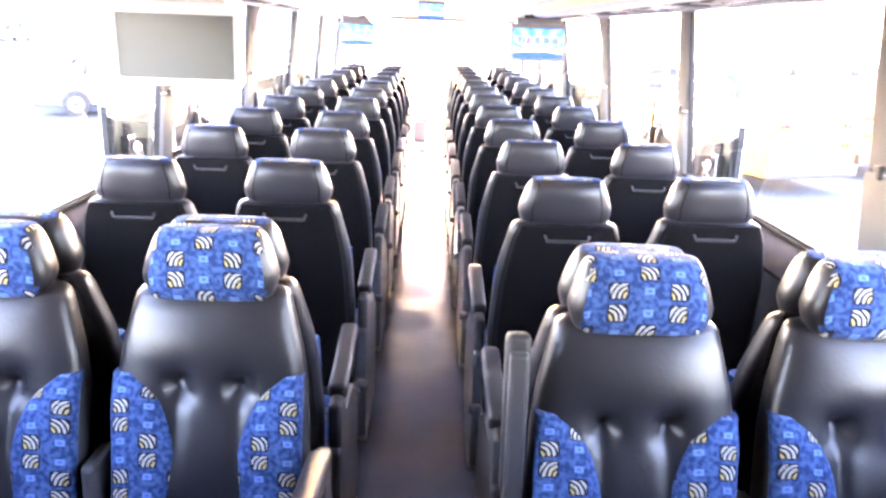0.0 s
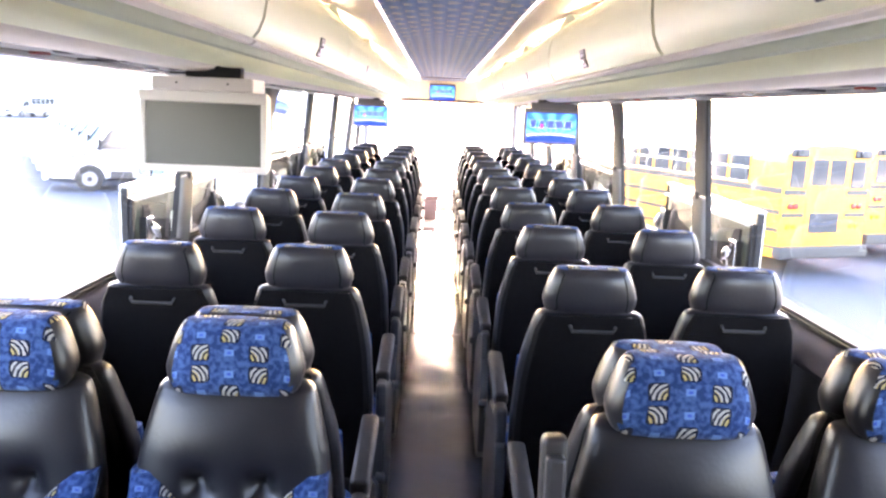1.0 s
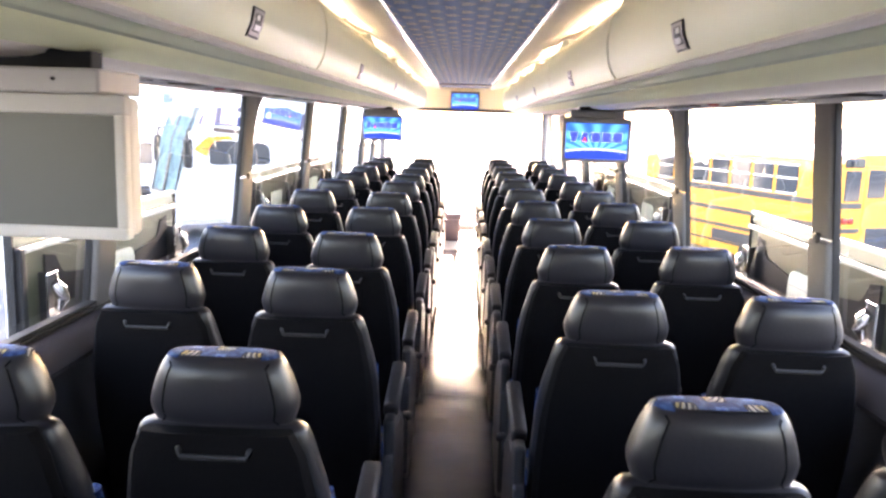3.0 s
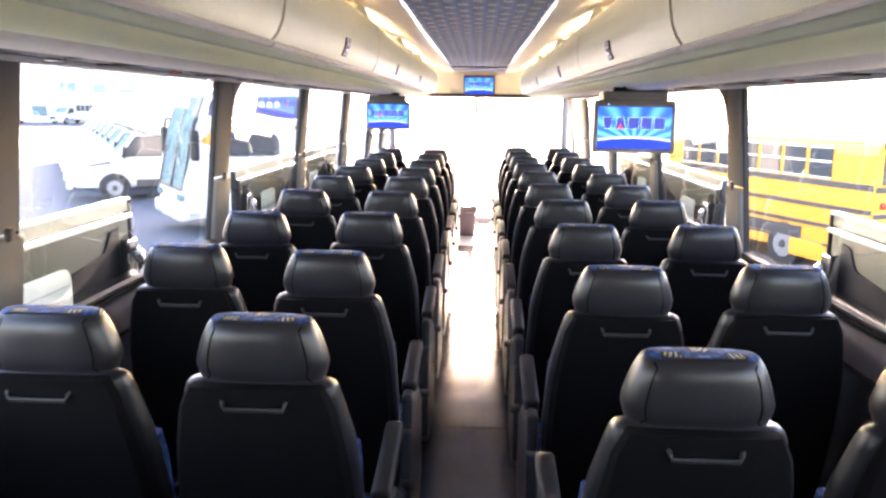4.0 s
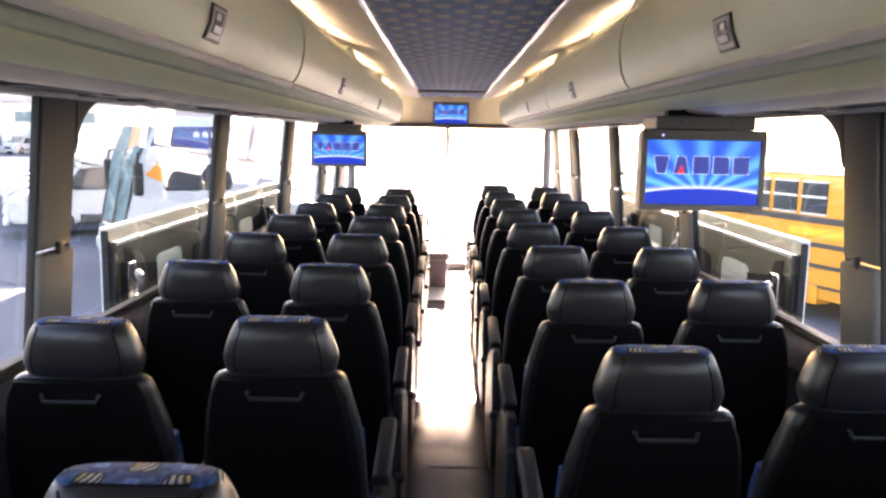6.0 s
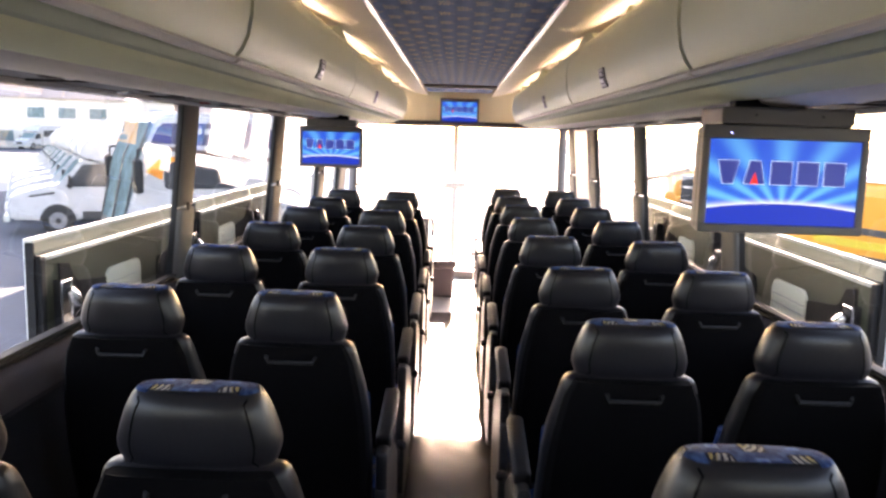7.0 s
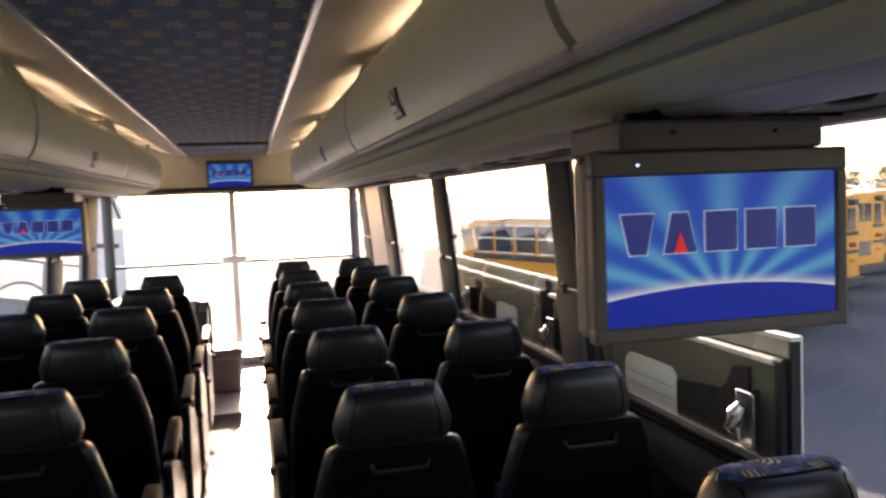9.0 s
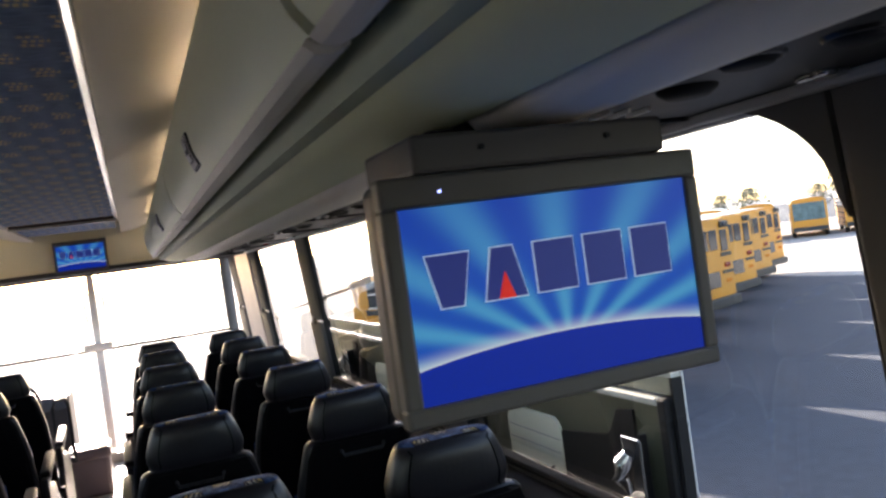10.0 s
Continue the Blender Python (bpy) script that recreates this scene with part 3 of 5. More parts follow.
def overhead_bins(s):
    side = "left" if s < 0 else "right"
    name = "overhead_bin_rail"
    rail = thing(name, "cream moulded valance running under the overhead bins", "luggage rack", kind="structure")
    flip = (lambda l: [(s * x, z) for x, z in l]) if s < 0 else (lambda l: [(x, z) for x, z in l][::-1])
    bm = bmesh.new()
    sheet(bm, flip([(0.566, 1.812), (0.557, 1.797), (0.552, 1.782), (0.554, 1.770), (0.561, 1.763), (0.572, 1.7605), (0.575, 1.774)]), 0.010, Y0, 11.05)
    part("upper_roll", bm, ROLL, rail, "darker sage roll above the valance", True)
    bm = bmesh.new()
    sheet(bm, flip([(0.584, 1.776), (0.584, 1.762), (0.591, 1.754), (0.612, 1.746), (0.64, 1.740), (0.67, 1.738), (0.70, 1.739), (0.718, 1.744), (0.722, 1.754)]), 0.010, Y0, 11.05)
    part("valance", bm, VALANCE, rail, "cream curved valance", True)
    bm = bmesh.new()
    sheet(bm, flip([(0.729, 1.754), (0.730, 1.740), (0.738, 1.731), (0.76, 1.7255), (0.80, 1.7225), (0.828, 1.7235), (0.841, 1.729), (0.845, 1.744)]), 0.008, Y0, 11.05)
    part("lip", bm, CREAM2, rail, "pale rolled lip", True)
    # black strips set behind the slits to stand in for their shade
    part("shadow_gap", boxes((*sorted((s * 0.510, s * 0.60)), Y0, 11.0, 1.812, 1.835), (*sorted((s * 0.569, s * 0.589)), Y0, 11.0, 1.777, 1.786), (*sorted((s * 0.718, s * 0.733)), Y0, 11.0, 1.756, 1.762)), RUBBER, rail, "black strips for the shade in the gaps under the doors")
    part("service_panel", boxes((*sorted((s * 0.838, s * 1.162)), Y0, 11.05, 1.738, 1.752)), PSU, rail, "charcoal service panel with lamps and air vents")
    for k in range(14):
        y = 0.2 + 0.843 * k - 0.62
        if y > 10.7:
            break
        for dx, dy, rr in ((0.925, 0.03, 0.031), (0.985, -0.05, 0.028)):
            bm = bmesh.new()
            tube(bm, [(s * dx, y + dy, 1.742), (s * dx, y + dy, 1.734), (s * dx, y + dy, 1.729), (s * dx, y + dy, 1.727)], [rr, rr * 0.98, rr * 0.80, rr * 0.45], 18)
            lampcup = part("reading_lamp", bm, RUBBER, rail, "black ball lamp", True)
            bm = bmesh.new()
            tube(bm, [(s * (dx + rr * 1.1 * math.cos(t)), y + dy + rr * 1.1 * math.sin(t), 1.737) for t in (2 * math.pi * j / 18 for j in range(19))], 0.004, 6)
            part("lamp_ring", bm, DARKPLASTIC, lampcup, smooth=True)
        bm = bmesh.new()
        tube(bm, [(s * 0.965, y + 0.17, 1.742), (s * 0.965, y + 0.17, 1.734), (s * 0.965, y + 0.17, 1.727)], [0.038, 0.035, 0.025], 20)
        part("air_vent", bm, RUBBER, rail, smooth=True)
        bm = bmesh.new()
        for j in range(3):
            box(bm, *sorted((s * (0.93 + 0.03 * j), s * (0.935 + 0.03 * j))), y + 0.28, y + 0.33, 1.732, 1.738)
        part("speaker_slot", bm, SILVER, rail)
        part("call_button", boxes((*sorted((s * 1.11, s * 1.15)), y + 0.10, y + 0.15, 1.730, 1.74), bevel=0.004), REDLENS if k % 3 == 0 else CHROME, rail)
        part("panel_seam", boxes((*sorted((s * 0.86, s * 1.155)), y + 0.40, y + 0.412, 1.732, 1.74)), RUBBER, rail)
    part("head_trim", boxes((*sorted((s * 1.158, s * 1.178)), Y0, 11.05, 1.722, 1.738), bevel=0.004), GREYTRIM, rail, "pale trim along the window head")
    # back of the bins, closes the space to the roof
    part("bin_body", boxes((*sorted((s * 0.60, s * 0.62)), Y0, 11.0, 1.78, 2.03), (*sorted((s * 0.63, s * 1.2)), Y0, 11.0, 1.775, 1.79)), CREAM2, rail)
    for i, (a, c) in enumerate(zip(BIN_SEAMS, BIN_SEAMS[1:])):
        d = thing("overhead_bin", "cream overhead luggage bin with a closed curved door", "luggage bin", "overhead bins along the " + side + " side")
        bm = bmesh.new()
        g = 0.0125
        steps = 10
        line = flip(DOORLINE)
        end = i == len(BIN_SEAMS) - 2
        sheet(bm, line, 0.02, a + g, c - g, steps)
        part("bin_door", bm, CREAM, d, smooth=True)
        # underside return of the door
        bm = bmesh.new()
        sheet(bm, flip([(0.490, 1.777), (0.497, 1.7715), (0.508, 1.771), (0.519, 1.774), (0.522, 1.806)]), 0.008, a + g, c - g)
        part("door_underside", bm, CREAM2, d)
        # dark rib in the joint, with a humped top into the cove
        bm = bmesh.new()
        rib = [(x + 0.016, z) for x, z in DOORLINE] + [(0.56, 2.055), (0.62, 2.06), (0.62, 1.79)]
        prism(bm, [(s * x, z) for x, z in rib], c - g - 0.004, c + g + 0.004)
        # rib is coloured darker than the doors to carry the joint's shade
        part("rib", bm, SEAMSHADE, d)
        # raised caps of the bin tops: broad at the joints, narrow between the two lamps
        for y, half, rise in ((a, 0.24, 0.056), (c, 0.24, 0.056), ((a + c) / 2, 0.06, 0.034)):
            y0, y1 = max(y - half, a + 0.004), min(y + half, c - 0.004)
            top = [(y0 + (y1 - y0) * k / 20, 2.020 + rise * max(0.0, 1 - (((y0 + (y1 - y0) * k / 20) - y) / half) ** 2) ** 0.7) for k in range(21)]
            part("cove_hump", prism(bmesh.new(), [(y0, 2.010)] + top + [(y1, 2.010)], s * 0.531, s * 0.640, "x"), CREAM, d, "raised cap of the bin top")
        if not end:
            lx = a + (c - a) * 0.52
            def on_door(z0, z1, out, y0, y1, bm):
                face = [(ease([(z, x) for x, z in DOORLINE], z0 + (z1 - z0) * j / 4), z0 + (z1 - z0) * j / 4) for j in range(5)]
                return prism(bm, [(s * (x - out), z) for x, z in face] + [(s * (x + 0.004), z) for x, z in face[::-1]], y0, y1)

            latch = part("latch", on_door(1.796, 1.858, 0.0035, lx - 0.046, lx + 0.046, bmesh.new()), PSU, d, "dark latch surround")
            part("latch_plate", on_door(1.800, 1.854, 0.0050, lx - 0.039, lx + 0.039, bmesh.new()), LATCHGREY, latch, "mauve grey latch plate")
            part("latch_recess", on_door(1.808, 1.846, 0.0060, lx - 0.026, lx + 0.022, bmesh.new()), PSU, latch, "dark finger recess")
            bm = bmesh.new()
            on_door(1.811, 1.822, 0.0080, lx - 0.022, lx + 0.018, bm)
            on_door(1.832, 1.843, 0.0080, lx - 0.022, lx + 0.000, bm)
            part("latch_button", bm, SILVER, latch, "bright latch button")
        # light behind the hump, on top of the bin
        lamp = thing("cove_lamp", "warm cove lamp on top of the overhead bin", "lamp", "cove lamps")
        for y0, y1 in ((a + 0.28, (a + c) / 2 - 0.07), ((a + c) / 2 + 0.07, c - 0.28)):
            part("tube", boxes((*sorted((s * 0.578, s * 0.594)), y0, y1, 2.030, 2.044), bevel=0.004), COVE, lamp, "warm white tube")
    # unseen extra tube, added to brighten the front bulkhead
    lamp = thing("cove_lamp", "added fill lamp hidden behind the rounded bin end", "lamp", "cove lamps")
    part("tube", boxes((*sorted((s * 0.578, s * 0.594)), 10.80, 11.40, 2.030, 2.044), bevel=0.004), COVE, lamp, "warm white tube")
    # rounded front end of the bins
    bm = bmesh.new()
    rows = []
    full = DOORLINE + [(0.60, 2.05), (0.62, 1.785)]
    for k in range(7):
        t = radians(15 * k)
        rows.append([Vector((s * (0.62 - (0.62 - x) * max(math.cos(t), 0.05)), 10.71 + 0.30 * math.sin(t), 1.9 + (z - 1.9) * (0.35 + 0.65 * max(math.cos(t), 0.0)))) for x, z in full])
    loft(bm, rows)
    part("rounded_end", bm, CREAM, rail, "rounded cream end of the bins", True)


overhead_bins(-1)
overhead_bins(1)

# front bulkhead over the driver and windscreen surround
front = thing("wall_front", "cream bulkhead and windscreen surround at the front of the coach", "wall", kind="structure")
part("bulkhead", boxes((-1.2, 1.2, 11.55, 11.62, 1.765, 2.10)), BULKHEAD, front, "cream bulkhead panel")
part("bulkhead_lip", boxes((-1.2, 1.2, 11.50, 11.66, 1.735, 1.775), bevel=0.012), DARKPLASTIC, front, "dark lower lip")
part("front_soffit", boxes((-1.2, 1.2, 11.62, 12.9, 1.775, 1.80)), PSU, front)
part("windscreen_header", boxes((-1.25, 1.25, 12.8, 13.0, 1.735, 1.83), bevel=0.02), DARKPLASTIC, front)
for s in (-1, 1):
    bm = bmesh.new()
    tube(bm, [(s * 1.22, 13.02, 0.2), (s * 1.22, 13.0, 1.0), (s * 1.20, 12.9, 1.78)], 0.05, 10)
    part("corner_post", bm, PILLAR, front, smooth=True)
    part("front_quarter", boxes((*sorted((s * 1.23, s * 1.28)), 12.36, 13.0, -0.6, SILLZ)), DARKPLASTIC, front)
bm = bmesh.new()
box(bm, -0.058, 0.008, 12.97, 13.04, 0.10, 1.05, bevel=0.012)
box(bm, -0.058, 0.008, 12.93, 13.00, 1.02, 1.76, bevel=0.012)
# backlight glare over the post is put into its white colour
part("centre_post", bm, WHITESTRIP, front, "windscreen centre post whitened for glare")
bm = bmesh.new()
box(bm, -1.22, 1.22, 12.98, 13.04, 1.025, 1.055, bevel=0.008)
part("cross_bar", bm, DARKPLASTIC, front, "thin horizontal windscreen bar")
part("wiper_box", boxes((-0.15, 0.10, 12.86, 12.99, 1.04, 1.115), bevel=0.02), WHITESTRIP, front, "pale box on the centre post")
bm = bmesh.new()
tube(bm, [(-0.09, 12.93, 1.75), (-0.10, 12.93, 1.4), (-0.075, 12.94, 1.25)], 0.008, 6)
tube(bm, [(0.05, 12.93, 1.75), (0.07, 12.93, 1.45), (0.045, 12.94, 1.28)], 0.008, 6)
part("cable", bm, DARKPLASTIC, front, "loose cables beside the post")
for i, (z0, z1, ya, yb) in enumerate(((0.1, 1.03, 13.03, 13.01), (1.05, 1.76, 13.0, 12.93))):
    for k, (xa, xb) in enumerate(((-1.2, -0.03), (-0.01, 1.2))):
        tagged(pane("window_%d" % (30 + 2 * i + k), [(xa, ya, z0), (xb, ya, z0), (xb, yb, z1), (xa, yb, z1)], CLEARGLASS, (0, 5, 1.5)), "clear windscreen pane flooded with daylight", "window", kind="structure")
part("nose", boxes((-1.25, 1.25, 13.04, 13.12, -0.7, 0.06)), GREYTRIM, front)

# ---------------------------------------------------------------- seats
def leather_back(w_rows):
    """The padded backrest: a loft with a pillow front and two button tufts."""
    zs = [0.30 + 0.40 * (k / 14) for k in range(14)] + [0.70 + 0.33 * (k / 36) for k in range(36)] + [1.024, 1.032, 1.038]
    rings = []
    for z in zs:
        w = ease(w_rows, z)
        d = ease(((0.30, 0.11), (0.6, 0.12), (0.90, 0.11), (1.0, 0.10), (1.025, 0.085), (1.038, 0.05)), z)
        cy = 0.185 - 0.155 * (z - 0.30) / 0.70 + 0.01
        ring = oval(w, d, 0, cy, z, 104, 3.4)
        for p in ring:
            if p.y > cy:
                f = (p.y - cy) / (d / 2)
                dz = 0.0
                for bx in (-0.065, 0.065):
                    r2 = (p.x - bx) ** 2 + (p.z - 0.834) ** 2
                    th = math.atan2(p.z - 0.834, p.x - bx)
                    dz -= 0.032 * math.exp(-r2 / (2 * 0.020 ** 2)) + 0.010 * math.exp(-r2 / (2 * 0.045 ** 2)) + 0.009 * math.exp(-((p.x - bx) ** 2) / (2 * 0.012 ** 2) - ((p.z - 0.75) ** 2) / (2 * 0.06 ** 2))
                    dz += 0.0022 * math.cos(4 * th + 0.6) * math.exp(-r2 / (2 * 0.040 ** 2))
                dz += 0.016 * math.exp(-((p.z - 0.93) ** 2) / (2 * 0.06 ** 2) - (p.x ** 2) / (2 * 0.12 ** 2))
                dz += 0.012 * math.exp(-((p.z - 0.66) ** 2) / (2 * 0.09 ** 2))
                p.y += f * dz
        rings.append(ring)
    return rings


W_BACK = ((0.30, 0.40), (0.45, 0.43), (0.66, 0.432), (0.82, 0.418), (0.90, 0.395), (0.96, 0.365), (1.005, 0.343), (1.030, 0.325), (1.038, 0.29))


ARM_Z = 0.662


def coach_seat(kind):
    """One reclining seat facing +y; kind: aisle_left, aisle_right or window."""
    seat = thing("coach_seat", "", "seat")
    bm = bmesh.new()
    loft(bm, leather_back(W_BACK))
    part("backrest", bm, LEATHER, seat, "grey leatherette backrest with two button tufts", True)
    # black cloth back panel
    bm = bmesh.new()
    rings = []
    for k in range(18):
        z = 0.24 + 0.793 * k / 17
        w = ease(((0.24, 0.40), (0.66, 0.412), (0.82, 0.396), (0.90, 0.372), (0.96, 0.350), (1.0, 0.334), (1.022, 0.318), (1.033, 0.295)), z)
        cy = 0.185 - 0.155 * (z - 0.30) / 0.70 - (0.045 if z < 0.95 else 0.045 - 0.010 * (z - 0.95) / 0.083)
        rings.append(oval(w, 0.050, 0, cy, z, 30, 4.5))
    loft(bm, rings)
    part("back_panel", bm, BACKCLOTH, seat, "black cloth rear panel", True)
    # cloth side bolsters
    for s in (-1, 1):
        bm = bmesh.new()
        rings = []
        for k in range(21):
            t = k / 20
            z = 0.33 + 0.53 * t
            w = 0.145 * math.sqrt(max(0.02, 1 - ((t - 0.60) / 0.42) ** 2)) if t > 0.60 else 0.145 - 0.03 * (0.60 - t)
            cy = 0.185 - 0.155 * (z - 0.30) / 0.70 + 0.040 + 0.020 * min(1.0, max(0.0, (0.86 - z) / 0.06))
            rings.append(oval(w, 0.058, s * (0.206 - w / 2), cy, z, 24, 2.4))
        loft(bm, rings)
        part("side_bolster", bm, CLOTH, seat, "blue patterned cloth bolster", True)
    # headrest
    rings, crings = [], []
    steps = [0.0, 0.012, 0.035, 0.07, 0.12, 0.19, 0.28, 0.38, 0.5, 0.62, 0.72, 0.81, 0.88, 0.93, 0.965, 0.988, 1.0]
    for t in steps:
        z = 1.020 + 0.150 * t
        f = max(0.06, (1 - abs(2 * t - 1) ** 3.4) ** (1 / 3.4)) if 0 < t < 1 else 0.06
        w = (0.292 - 0.105 * max(0.0, t - 0.34) ** 1.2 - 0.060 * max(0.0, 0.34 - t)) * (0.86 + 0.14 * f)
        d = 0.122 * f
        cy = 0.054 - 0.012 * t
        rings.append(oval(w, d, 0, cy, z, 52, 3.0))
        crings.append((oval(w * 0.99, d + 0.009, 0, cy + 0.001, 1.095 + (z - 1.095) * 1.035, 52, 3.0), t, cy))
    bm = bmesh.new()
    loft(bm, rings)
    head = part("headrest", bm, LEATHER, seat, "grey leatherette headrest", True)
    bm = bmesh.new()
    rows = [[bm.verts.new(p) for p in r] for r, t, cy in crings]
    for j, (a, c) in enumerate(zip(rows, rows[1:])):
        t, cy = crings[j][1:]
        for k in range(52):
            q = (a[k], a[(k + 1) % 52], c[(k + 1) % 52], c[k])
            mid = sum((v.co for v in q), Vector()) / 4
            front = mid.y > cy + 0.028 and abs(mid.x) < 0.126 - 0.018 * t
            top = t >= 0.93 and abs(mid.x) < 0.112 and mid.y > cy - 0.010 - 0.6 * (t - 0.93)
            if front or top:
                bm.faces.new(q)
    bm.faces.new(rows[-1])
    for v in [v for v in bm.verts if not v.link_faces]:
        bm.verts.remove(v)
    part("headrest_cover", bm, CLOTH, head, "blue patterned cloth cover", True)
    # piping where the side panels meet the back of the headrest
    for sx in (-1, 1):
        bm = bmesh.new()
        line = []
        for (r, t) in zip(rings, steps):
            if 0.05 < t < 0.95:
                cyt = 0.054 - 0.012 * t
                p = min((q for q in r if q.y < cyt), key=lambda q: abs(q.x * sx - (0.112 - 0.022 * t)))
                line.append(p)
        tube(bm, line, 0.0020, 5)
        part("piping", bm, BACKCLOTH, head, smooth=True)
    # grab handle below the headrest
    bm = bmesh.new()
    tube(bm, [(-0.072, -0.006, 1.008), (-0.070, -0.030, 1.007), (-0.066, -0.038, 1.000), (-0.062, -0.040, 0.989), (0.062, -0.040, 0.989), (0.066, -0.038, 1.000), (0.070, -0.030, 1.007), (0.072, -0.006, 1.008)], 0.0052, 8)
    box(bm, -0.092, -0.064, -0.030, -0.014, 1.001, 1.014, bevel=0.003)
    box(bm, 0.064, 0.092, -0.030, -0.014, 1.001, 1.014, bevel=0.003)
    part("grab_handle", bm, HANDLE, seat, "dark grab handle", True)
    # cushion
    bm = bmesh.new()
    rings = [oval(0.43 - 0.05 * abs(t - 0.5), 0.48 - 0.07 * abs(t - 0.5), 0, 0.40, 0.32 + 0.14 * t, 36, 4.5) for t in (0, 0.15, 0.4, 0.7, 0.9, 1.0)]
    loft(bm, rings)
    part("seat_cushion", bm, CLOTH_SEAT, seat, "blue patterned cloth seat cushion", True)
    bm = bmesh.new()
    box(bm, -0.20, 0.20, 0.10, 0.58, 0.26, 0.325, bevel=0.01)
    part("seat_frame", bm, BLACKMETAL, seat)
    for y in (0.16, 0.50):
        bm = bmesh.new()
        lx = {"aisle_left": 0.12, "aisle_right": -0.12, "window": 0.0}[kind]
        box(bm, lx - 0.02, lx + 0.02, y - 0.025, y + 0.025, 0.0, 0.265, bevel=0.006)
        box(bm, lx - 0.035, lx + 0.035, y - 0.05, y + 0.05, 0.0, 0.012, bevel=0.003)
        part("leg", bm, BLACKMETAL, seat)
    # armrests
    def arm(x, outer):
        tilt = pose(x, 0.14, ARM_Z, 8)
        bm = bmesh.new()
        box(bm, -0.025, 0.025, 0.02, 0.36, 0.0, 0.045, bevel=0.013, seg=3, m=tilt)
        a = part("armrest", bm, TAUPE, seat, "taupe padded armrest", True)
        bm = bmesh.new()
        box(bm, -0.019, 0.019, 0.0, 0.33, -0.026, 0.006, bevel=0.008, m=tilt)
        part("arm_bracket", bm, DARKPLASTIC, a)
        part("arm_pivot", boxes((x - 0.018, x + 0.018, 0.09, 0.21, 0.46, ARM_Z + 0.02), bevel=0.012), DARKPLASTIC, seat)
        if outer:
            bm = bmesh.new()
            prism(bm, [(0.05, 0.16), (0.12, 0.10), (0.50, 0.12), (0.58, 0.20), (0.57, 0.36), (0.56, 0.50), (0.40, 0.60), (0.18, 0.62), (0.08, 0.56), (0.05, 0.42)], x - 0.017, x + 0.017, "x")
            bmesh.ops.bevel(bm, geom=list(bm.edges), offset=0.006, segments=1, affect="EDGES")
            part("side_panel", bm, DARKPLASTIC, seat, "dark side panel")
            bm = bmesh.new()
            o = math.copysign(1, x)
            tube(bm, [(x + o * 0.012, 0.60, 0.50), (x + o * 0.036, 0.60, 0.50), (x + o * 0.044, 0.60, 0.50)], [0.018, 0.018, 0.011], 12)
            tube(bm, [(x + o * 0.010, 0.54, 0.46), (x + o * 0.012, 0.60, 0.50)], 0.012, 8)
            part("recline_knob", bm, BLACKMETAL, seat, smooth=True)
    if kind != "window":
        o = 1 if kind == "aisle_left" else -1
        arm(o * 0.245, True)
        arm(-o * 0.238, False)
    return seat


SEAT_LABEL = "grey leatherette reclining coach seat with black back and blue headrest cover"
COLS = {"La": -0.448, "Lw": -0.925, "Ra": 0.448, "Rw": 0.930}
PITCH, YL, YR = 0.843, 2.578, 2.381
# small differences of recline, seat by seat
OFFSETS = {
    ("La", 2): -0.008, ("La", 4): -0.072, ("La", 7): 0.031, ("La", 8): -0.009,
    ("La", 10): 0.010, ("Lw", 2): -0.045, ("Lw", 3): 0.019, ("Lw", 4): -0.009,
    ("Lw", 5): -0.050, ("Lw", 6): 0.016, ("Lw", 7): 0.017, ("Lw", 8): 0.029,
    ("Lw", 9): 0.042, ("Lw", 10): 0.015, ("Lw", 11): 0.010, ("Ra", 2): 0.007,
    ("Ra", 3): 0.026, ("Ra", 4): -0.011, ("Ra", 5): -0.023, ("Ra", 6): -0.034,
    ("Ra", 7): -0.051, ("Ra", 9): 0.018, ("Ra", 10): 0.020, ("Ra", 11): 0.007,
    ("Rw", 2): 0.075, ("Rw", 3): 0.027, ("Rw", 4): 0.053, ("Rw", 5): 0.013,
    ("Rw", 6): 0.007, ("Rw", 7): -0.044, ("Rw", 8): -0.076, ("Rw", 9): -0.021,
    ("Rw", 10): 0.008,
}
kinds = {"La": "aisle_left", "Lw": "window", "Ra": "aisle_right", "Rw": "window"}
protos = {}
for col, x in COLS.items():
    for row in range(1, 13 if col[0] == "R" else 12):
        dy = OFFSETS.get((col, row), 0.045 if row == 1 and col[0] == "R" else 0.0)
        y = (YL if col[0] == "L" else YR) + (row - 2) * PITCH + dy - 0.035
        k = kinds[col]
        if k not in protos:
            protos[k] = coach_seat(k)
            protos[k].matrix_world = pose(x, y, 0)
            tagged(protos[k], SEAT_LABEL, "seat", "rows of coach seats")
        else:
            copy_thing(protos[k], pose(x, y, 0))


def raise_arms(seat):
    """Swing a seat's armrests up beside its backrest."""
    for ch in seat.children:
        if ch.name.startswith("armrest"):
            ch.matrix_basis = pose(0, 0.14, ARM_Z, 86) @ pose(0, -0.14, -ARM_Z)


# the last row, turned to face the rear
REARROW = (("La", "aisle_right", 1.685, 0.004), ("Lw", "window", 1.67, 0.004), ("Ra", "aisle_left", 1.535, 0.010), ("Rw", "window", 1.545, 0.010))
for col, k, y, z in REARROW:
    c = copy_thing(protos[k], pose(COLS[col], y, z, 0, 0, 180))
    inner = [ch for ch in c.children if ch.name.startswith("armrest") and ch.data.vertices[0].co.x * COLS[col] < 0]
    for ch in inner:
        for sub in list(ch.children):
            bpy.data.objects.remove(sub)
        bpy.data.objects.remove(ch)
    if col != "La":
        raise_arms(c)
    tagged(c, "rear-facing grey leatherette coach seat with blue cloth bolsters and headrest", "seat", "rear-facing seats")

